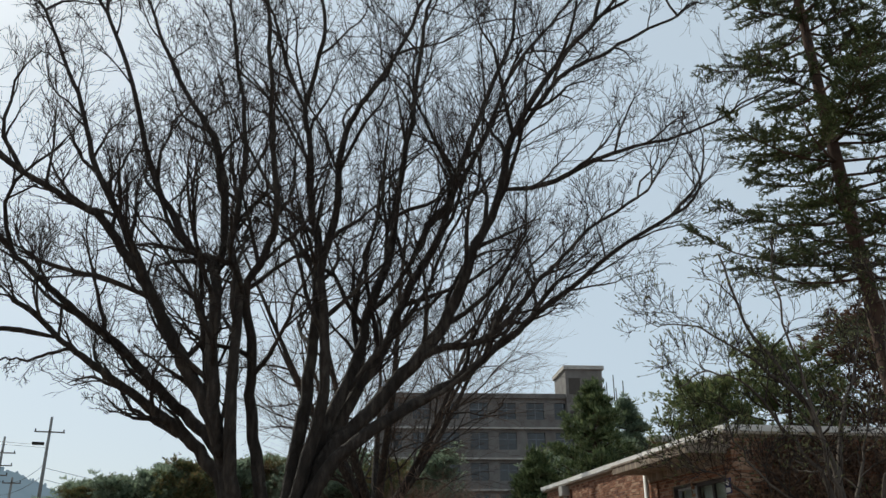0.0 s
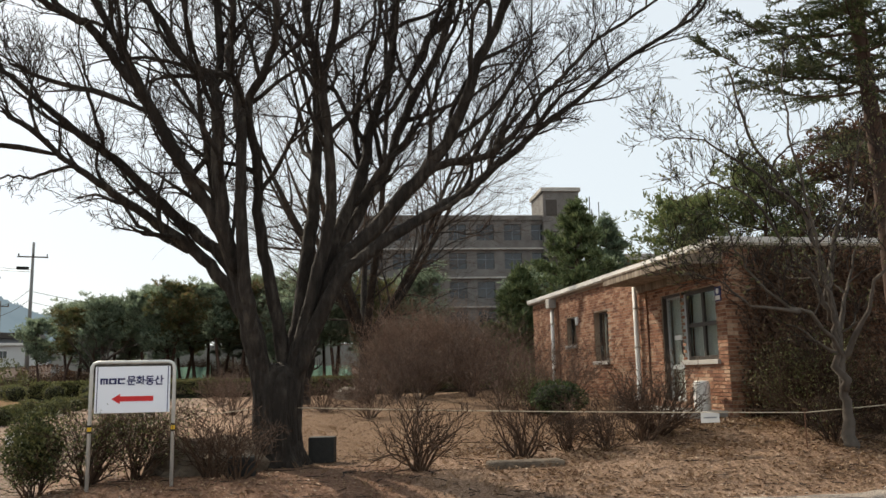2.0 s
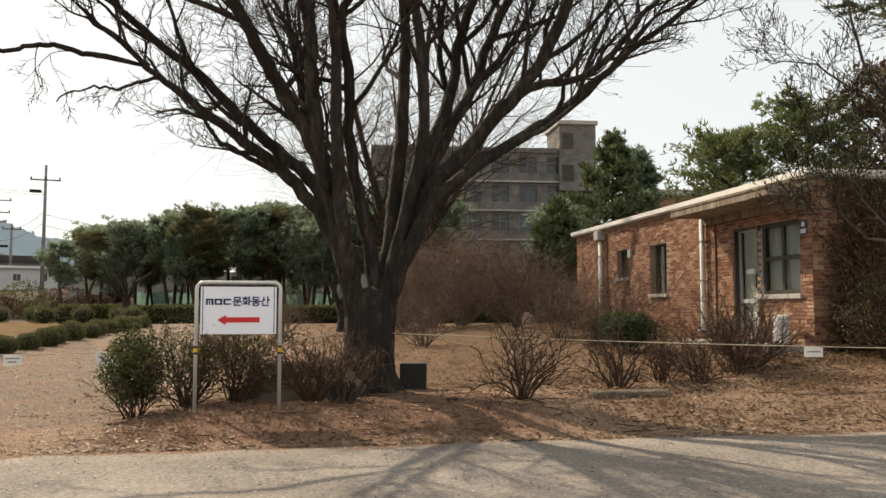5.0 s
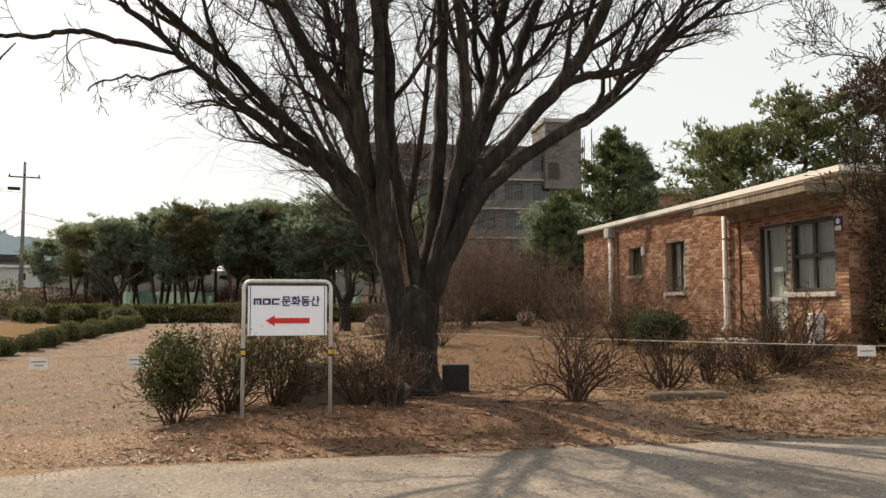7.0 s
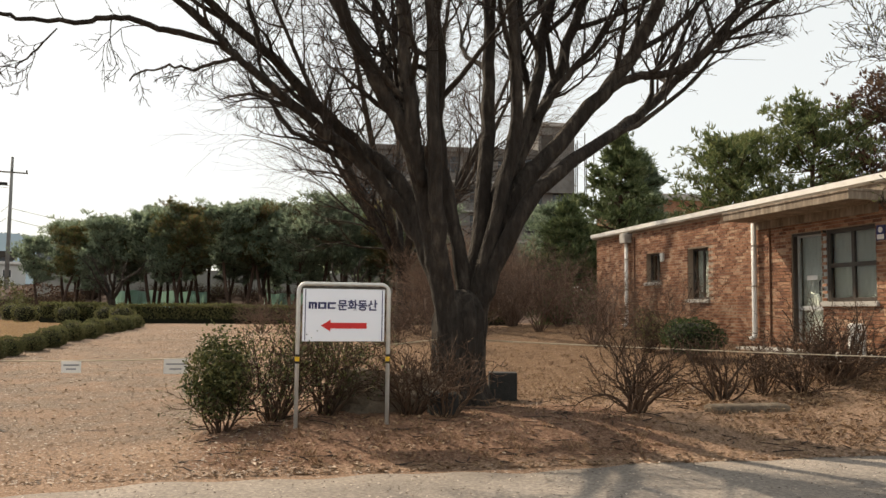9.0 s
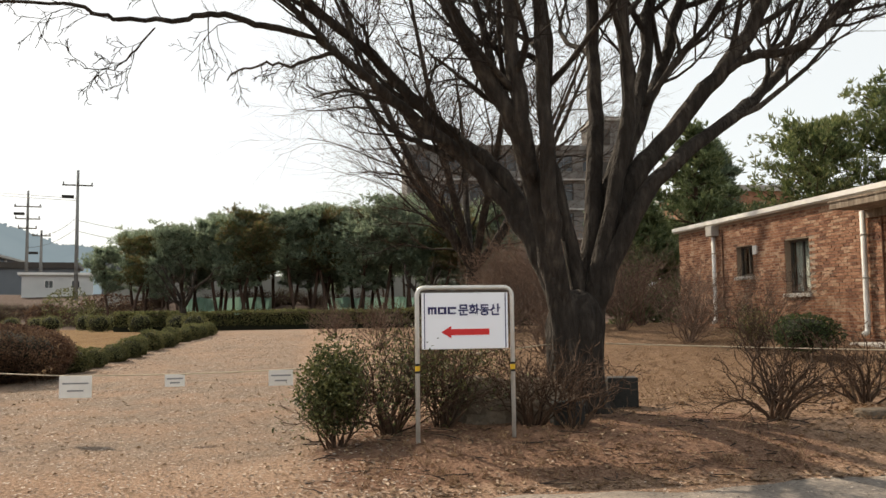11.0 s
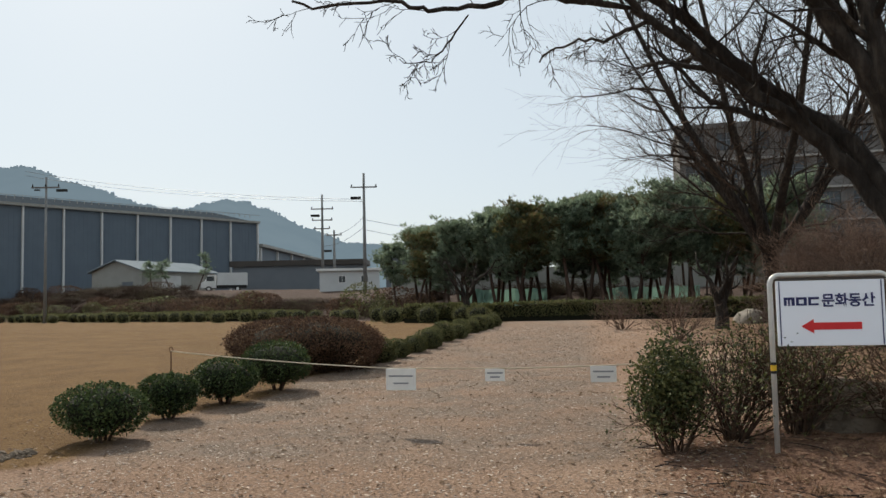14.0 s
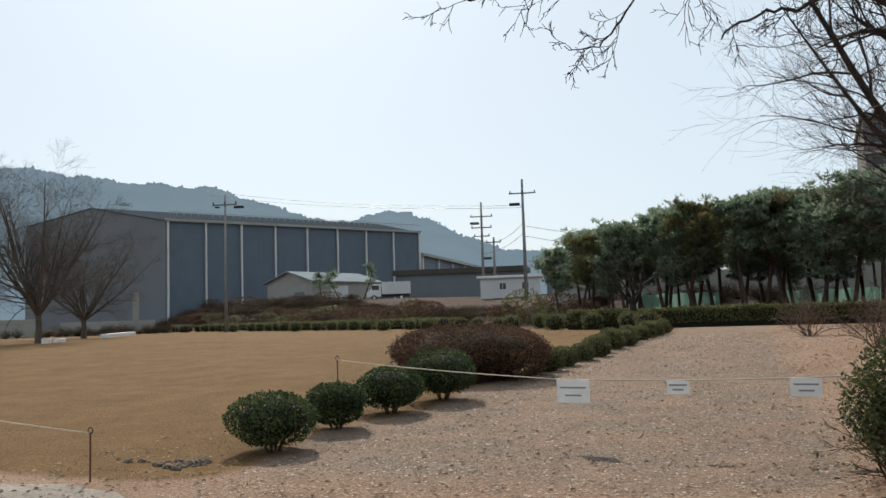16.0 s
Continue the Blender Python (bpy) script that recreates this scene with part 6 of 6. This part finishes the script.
def old_block():
    """The unfinished grey concrete block behind the trees."""
    rng = random.Random(2)
    x0, x1, y0 = 5.4, 28.9, 84.0
    b = thing("concrete_building", "weathered grey concrete block of four storeys with open window holes", "building", (x0, y0, 2.4), -4)
    L, storeys, sh = x1 - x0, 5, 3.05
    top = storeys * sh
    wall = Shape()
    bays = 8
    for k in range(storeys):
        z = k * sh
        wall.box((0, 0, z - (2 if k == 0 else 0)), (L, 0.3, z + 0.9)).box((0, 0, z + 2.6), (L, 0.3, z + sh))
        for i in range(bays + 1):
            x = L * i / bays
            wall.box((max(0, x - 0.55), 0, z + 0.9), (min(L, x + 0.55), 0.3, z + 2.6))
    part("wall", wall, "concrete_grey", b, "grey concrete wall with window holes")
    part("wall", Shape().box((0, 0.3, -2), (0.3, 14, top)), "concrete_grey", b)
    part("wall", Shape().box((L - 0.3, 0.3, -2), (L, 14, top)), "concrete_grey", b)
    part("back_wall", Shape().box((0.3, 13.7, -2), (L - 0.3, 14, top)), "concrete_grey", b)
    for k in range(1, storeys):
        part("floor_slab", Shape().box((0.3, 0.3, k * sh - 0.1), (L - 0.3, 13.7, k * sh + 0.1)), "concrete_grey", b)
        part("ledge", Shape().box((-0.2, -0.35, k * sh - 0.12), (L + 0.1, -0.002, k * sh + 0.06)), "concrete", b)
    part("roof", Shape().box((-0.2, -0.2, top), (L + 0.2, 14.2, top + 0.5)), "concrete_grey", b)
    t = part("stair_tower", Shape().box((L - 4.1, -0.6, top - 4), (L - 0.2, 5, top + 3.0)), "concrete_grey", b)
    part("tower_cap", Shape().box((L - 4.3, -0.8, top + 3.0), (L, 5.2, top + 3.4)), "concrete", t)
    # solid dark slabs stand in for the shade inside window holes
    for z in (top - 3.0, top + 0.4):
        part("dark_slab", Shape().box((L - 3.8, -0.66, z), (L - 2.6, -0.601, z + 1.7)), "frame_dark", t)
    for k in range(storeys):
        for i in range(bays):
            x = L * i / bays
            pane = (Shape().box((x + 0.56, 0.2, k * sh + 0.91), (x + L / bays - 0.56, 0.24, k * sh + 2.59)))
            w = part("window", Shape().box((x + L / bays / 2 - 0.04, 0.15, k * sh + 0.91), (x + L / bays / 2 + 0.04, 0.199, k * sh + 2.59)).box((x + 0.56, 0.15, k * sh + 1.9), (x + L / bays - 0.56, 0.198, k * sh + 1.98)), "panel_grey", b)
            part("pane", pane, "glass_dark", w)
    for k in range(5):
        part("scaffold_pole", Shape().tube([(L + 0.3 + k * 0.5, 0.5 + (k % 2), top - 5), (L + 0.3 + k * 0.5, 0.5 + (k % 2), top + 1.5 + 0.6 * (k % 3))], [0.05] * 2, 6), "stone_dark", b)
    # brown brick block beyond the conifers
    c = thing("building", "tan brick building beyond the conifers", "building", (27.0, 66.0, 2.0), -5)
    part("body", Shape().box((0, 0, -1), (9, 8, 9.0)), "brick", c)
    part("roof", Shape().box((-0.2, -0.2, 9.0), (9.2, 8.2, 9.5)), "concrete", c)


old_block()


def hills():
    az = [-75, -60, -48, -42, -36.2, -28.3, -23.3, -16.8, -11.8, -7, 0, 10, 25]
    hs = [98, 104, 109, 102, 99, 73, 82, 52, 44, 27, 20, 18, 15]
    rng = random.Random(9)
    s, n = Shape(), 420
    crest = []
    for i in range(n + 1):
        a = az[0] + (az[-1] - az[0]) * i / n
        h = float(np.interp(a, az, hs)) + 0.9 * math.sin(a * 1.7) + 0.6 * math.sin(a * 4.1 + 1) + rng.uniform(-0.4, 0.4)
        ra = math.radians(a)
        for j, (d, q) in enumerate(((420, 0.0), (500, 0.45), (560, 0.8), (600, 1.0), (680, 0.7), (900, 0.0))):
            x, y = math.sin(ra) * d - 5, math.cos(ra) * d + 3
            s.v.append((x, y, -2 + h * q + (0 if q in (0.0, 1.0) else 3 * math.sin(a * 1.1 + j * 2))))
        crest.append(Vector(s.v[-3]))
    for i in range(n):
        for j in range(5):
            k = i * 6 + j
            s.f.append((k, k + 6, k + 7, k + 1))
    tagged(part("backdrop", s, "hill", None, "", True), "glowing backdrop of wooded hills, haze in its blue-grey colour", "hills", "", "structure")
    t = Shape()
    for i in range(1500):
        k = rng.choice(crest)
        p = k + Vector((rng.gauss(0, 1.5), rng.gauss(0, 1.5), -0.5))
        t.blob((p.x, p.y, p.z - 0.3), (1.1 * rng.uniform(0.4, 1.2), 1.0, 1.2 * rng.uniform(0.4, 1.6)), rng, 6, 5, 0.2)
    # crest trees glow too, with the haze mixed into their blue-grey
    tagged(part("woods", t, "hill_tree", None), "distant hill crest trees, haze painted into their glow", "woods", "", "stuff")


hills()


def brush_bank():
    """The dry thicket between the lawn and the yards, and the netting under the pines."""
    rng = random.Random(17)
    protos = [twiggy_shrub((-20, 56), 1.3, 1.3, rng, 40, label="dry brown thicket bush", thick=0.03, group="thicket"), twiggy_shrub((-24, 58), 1.5, 1.5, rng, 44, leaves=900, label="dry thicket bush with olive leaves", thick=0.03, group="thicket"), clipped_bush((-28, 62), (1.3, 1.2, 0.9), rng, "leaf_rust", 1100, 0.14, "loose reddish-brown bush in the thicket", False, "thicket", False), clipped_bush((-30, 64), (1.2, 1.1, 1.0), rng, "leaf_olive", 900, 0.14, "loose olive-green bush in the thicket", False, "thicket", False)]
    for k in range(136):
        x = -13 - 62 * rng.random() ** 0.9
        line = 46 - 0.645 * min(0.0, x + 14)
        y = line + 3 + rng.random() ** 1.3 * 9
        c = copy_thing(protos[rng.choice((0, 0, 0, 0, 1, 1, 2, 2, 3))], pose(x, y, height(x, y), 0, 0, rng.uniform(0, 360)))
        q = rng.uniform(0.75, 1.35)
        c.scale = (q * rng.uniform(0.7, 1.2), q * rng.uniform(0.7, 1.2), q * rng.uniform(0.45, 0.95))
    for k in range(64):
        x = -16 - 36 * rng.random()
        line = 46 - 0.645 * min(0.0, x + 14)
        y = line + 2 + rng.random() * 15
        c = copy_thing(protos[rng.choice((0, 0, 0, 1, 2))], pose(x, y, height(x, y), 0, 0, rng.uniform(0, 360)))
        q = rng.uniform(0.7, 1.2)
        c.scale = (q * rng.uniform(0.8, 1.3), q * rng.uniform(0.8, 1.3), q * rng.uniform(0.35, 0.6))
    for k in range(130):
        x = -24 - 38 * rng.random()
        y = 46 - 0.645 * (x + 14) + 7 + rng.random() * 8
        c = copy_thing(protos[rng.choice((0, 0, 1))], pose(x, y, height(x, y), 0, 0, rng.uniform(0, 360)))
        q = rng.uniform(0.8, 1.3)
        c.scale = (q * rng.uniform(0.9, 1.4), q * rng.uniform(0.9, 1.4), q * rng.uniform(0.3, 0.6))
    for k in range(36):
        u = rng.random()
        x, y = -72 + 16 * u + rng.gauss(0, 0.7), 53.5 + 15.5 * u + rng.gauss(0, 1.0)
        c = copy_thing(protos[rng.choice((0, 0, 1, 1, 3))], pose(x, y, height(x, y), 0, 0, rng.uniform(0, 360)))
        q = rng.uniform(0.5, 1.0)
        c.scale = (q * rng.uniform(0.7, 1.2), q * rng.uniform(0.7, 1.2), q * rng.uniform(0.6, 1.1))
    for k in range(26):
        x = -15 + 24 * rng.random()
        y = 43 + 4 * rng.random()
        c = copy_thing(protos[0], pose(x, y, height(x, y), 0, 0, rng.uniform(0, 360)))
        c.scale = (0.8, 0.8, 0.75)
    yard = Shape().box((-20, 70, 0.5), (16, 70.3, height(-2, 70) + 1.9))
    tagged(part("yard_wall", yard, "panel_cream", None), "plain grey yard wall beyond the pines", "wall")
    for k in range(12):
        x = -17 + 28 * rng.random()
        y = 61 + 5 * rng.random()
        c = copy_thing(protos[rng.choice((0, 0, 1))], pose(x, y, height(x, y), 0, 0, rng.uniform(0, 360)))
        c.scale = (1.2, 1.2, 0.95)
    for x0, x1, y in ((-12.5, -6.5, 58.0), (-3.0, 3.0, 57.0)):
        s = Shape()
        for i in range(25):
            x = x0 + (x1 - x0) * i / 24
            z = height(x, y)
            s.v += [(x, y + 0.15 * math.sin(i), z), (x, y + 0.15 * math.sin(i * 1.4), z + 1.25 - 0.12 * abs(math.sin(i * 0.65)))]
        s.f += [(2 * i, 2 * i + 2, 2 * i + 3, 2 * i + 1) for i in range(24)]
        tagged(part("net_fence", s, "netting", None), "pale green netting fence under the pines", "fence", "net fences")


brush_bank()

# ---- litter on the ground ----


def litter():
    rng = random.Random(77)
    leaves, stones_, sticks = Shape(), Shape(), Shape()
    for _ in range(30000):
        x, y = rng.uniform(-12, 8), 9.0 + 20 * rng.random() ** 1.7
        dense = 0.3 + 0.7 * smooth(-4.4, -3.2, x) * (1 - 0.6 * smooth(12.5, 14, y))
        if rng.random() > dense:
            continue
        a = rng.uniform(0, 6.28)
        leaves.leaf(Vector((x, y, height(x, y) + 0.006)), Vector((math.cos(a), math.sin(a), rng.uniform(0, 0.22))).normalized(), Vector((rng.gauss(0, 0.2), rng.gauss(0, 0.2), 1)), rng.uniform(0.03, 0.075), rng.uniform(0.02, 0.045))
    drifts = [(rng.uniform(1.5, 8.5), rng.uniform(9.5, 13.2), rng.uniform(0.25, 0.7)) for _ in range(34)]
    for _ in range(9000):
        cx, cy, sp = rng.choice(drifts)
        x, y = rng.gauss(cx, sp), rng.gauss(cy, sp * 0.6)
        if y < 9.2 or (y > 13.4 and x > 6.7):
            continue
        a = rng.uniform(0, 6.28)
        leaves.leaf(Vector((x, y, height(x, y) + rng.uniform(0.004, 0.03))), Vector((math.cos(a), math.sin(a), rng.uniform(-0.1, 0.5))).normalized(), Vector((rng.gauss(0, 0.5), rng.gauss(0, 0.5), 1)), rng.uniform(0.035, 0.085), rng.uniform(0.02, 0.045))
    for _ in range(30000):
        x, y = rng.uniform(-10.5, -3.0), 9.0 + 24 * rng.random() ** 1.5
        if x < -9.5 + 0.075 * (y - 12):
            continue
        r, a = rng.uniform(0.007, 0.019) * (1 + 0.03 * (y - 9)), rng.uniform(0, 6.28)
        k, z = len(stones_.v), height(x, y) + 0.004
        t = rng.uniform(0.03, 0.22)
        for q in range(4):
            b = a + q * 1.57 + rng.uniform(-0.4, 0.4)
            stones_.v.append((x + r * math.cos(b), y + r * 0.7 * math.sin(b), z + r * t * (1 + math.sin(b + a))))
        stones_.f.append((k, k + 1, k + 2, k + 3))
    for _ in range(9000):
        x, y = rng.uniform(-12, 7), 5.0 + 4.2 * rng.random() ** 0.6
        r, a = rng.uniform(0.005, 0.013), rng.uniform(0, 6.28)
        k, z = len(stones_.v), 0.016
        for q in range(4):
            b = a + q * 1.57 + rng.uniform(-0.4, 0.4)
            stones_.v.append((x + r * math.cos(b), y + r * 0.8 * math.sin(b), z + r * 0.4 * (1 + math.sin(b + a))))
        stones_.f.append((k, k + 1, k + 2, k + 3))
    for _ in range(420):
        x, y = 8.5 - 12.5 * rng.random() ** 1.3, rng.uniform(9.2, 13)
        a, L = rng.uniform(0, 6.28), rng.uniform(0.08, 0.35)
        q = Vector((x, y, height(x, y) + 0.012))
        sticks.tube([q, q + Vector((math.cos(a), math.sin(a), 0.05)) * L * 0.5, q + Vector((math.cos(a + 0.2), math.sin(a + 0.2), 0.04)) * L], [0.006, 0.005, 0.003], 4)
    grass = Shape()
    for _ in range(520):
        x, y = rng.uniform(-3.6, 8.5), 9.3 + 9 * rng.random() ** 1.3
        if x > 6.7 and y > 13.3:
            continue
        for _ in range(14):
            a = rng.uniform(0, 6.28)
            grass.leaf(Vector((x + rng.gauss(0, 0.04), y + rng.gauss(0, 0.04), height(x, y) - 0.005)), Vector((math.cos(a) * 0.6, math.sin(a) * 0.6, 1)).normalized(), Vector((math.sin(a), -math.cos(a), 0.2)), rng.uniform(0.05, 0.15), 0.006)
    tagged(part("dry_grass", grass, "leaf_dry", None), "tufts of dry winter grass", "grass", "", "stuff")
    clods = Shape()
    for _ in range(40):
        x, y = rng.gauss(-10.55, 0.2), rng.gauss(11.05, 0.12)
        r = rng.uniform(0.015, 0.05)
        clods.blob((x, y, height(x, y) + r * 0.2), (r * 1.3, r, r * 0.8), rng, 8, 6, 0.35)
    tagged(part("soil_clods", clods, "rock", None), "broken brown soil clods at the lawn's edge", "soil", "", "stuff")
    for name, s, mat, label in (("fallen_leaves", leaves, "leaf_dry", "scattered dry brown leaves"), ("gravel", stones_, "chips", "loose tan and grey gravel chips"), ("fallen_twigs", sticks, "twig", "small fallen twigs")):
        tagged(part(name, s, mat, None), label, name.replace("_", " "), "", "stuff")


litter()

# ---- bricks of the house, last ----


def bricks():
    rng = random.Random(1)
    L, H = 0.2, 0.067
    one = Shape().box((-0.012, 0.004, 0.004), (0.0, L - 0.006, H - 0.009)).mesh("brick", "brick_one")
    rest = Shape()
    count = 0
    for c in range(int((WZ1 - WZ0) / H)):
        z = WZ0 + c * H
        y = WY0 - (L / 2 if c % 2 else 0)
        while y < WY1:
            a, b = max(y, WY0 - 0.01), min(y + L, WY1)
            y += L
            if b - a < 0.03 or any(o[0] - 0.001 < b and a < o[1] + 0.001 and o[2] < z + H and z < o[3] for o in OPENINGS):
                cut = [o for o in OPENINGS if o[0] < b and a < o[1] and o[2] < z + H and z < o[3]]
                if not cut or b - a < 0.03:
                    continue
                o = cut[0]
                if a < o[0] - 0.03:
                    b = o[0]
                elif b > o[1] + 0.03:
                    a = o[1]
                else:
                    continue
            if z > 0.7 and count < 300 and a < 18.6 and abs(b - a - L) < 1e-4 and z < 2.6:
                ob = new("brick", one)
                ob.parent = west
                ob.location = (WX - rng.uniform(0, 0.006), a, z)
                count += 1
            else:
                d = rng.uniform(0.008, 0.02)
                rest.box((WX - d, a + 0.004, z + 0.004), (WX + 0.002, b - 0.006, z + H - 0.009))
    tagged(part("brickwork", rest, "brick", west), kind="stuff")
    rest = Shape()
    for c in range(int((WZ1 - WZ0) / H)):
        z = WZ0 + c * H
        x = WX - (L / 2 if c % 2 else 0)
        while x < 13:
            a, b = max(x, WX - 0.012), x + L
            x += L
            d = rng.uniform(0.008, 0.018)
            rest.box((a + 0.004, WY0 - d, z + 0.004), (b - 0.006, WY0 + 0.002, z + H - 0.009))
    tagged(part("brickwork", rest, "brick", south), kind="stuff")


bricks()
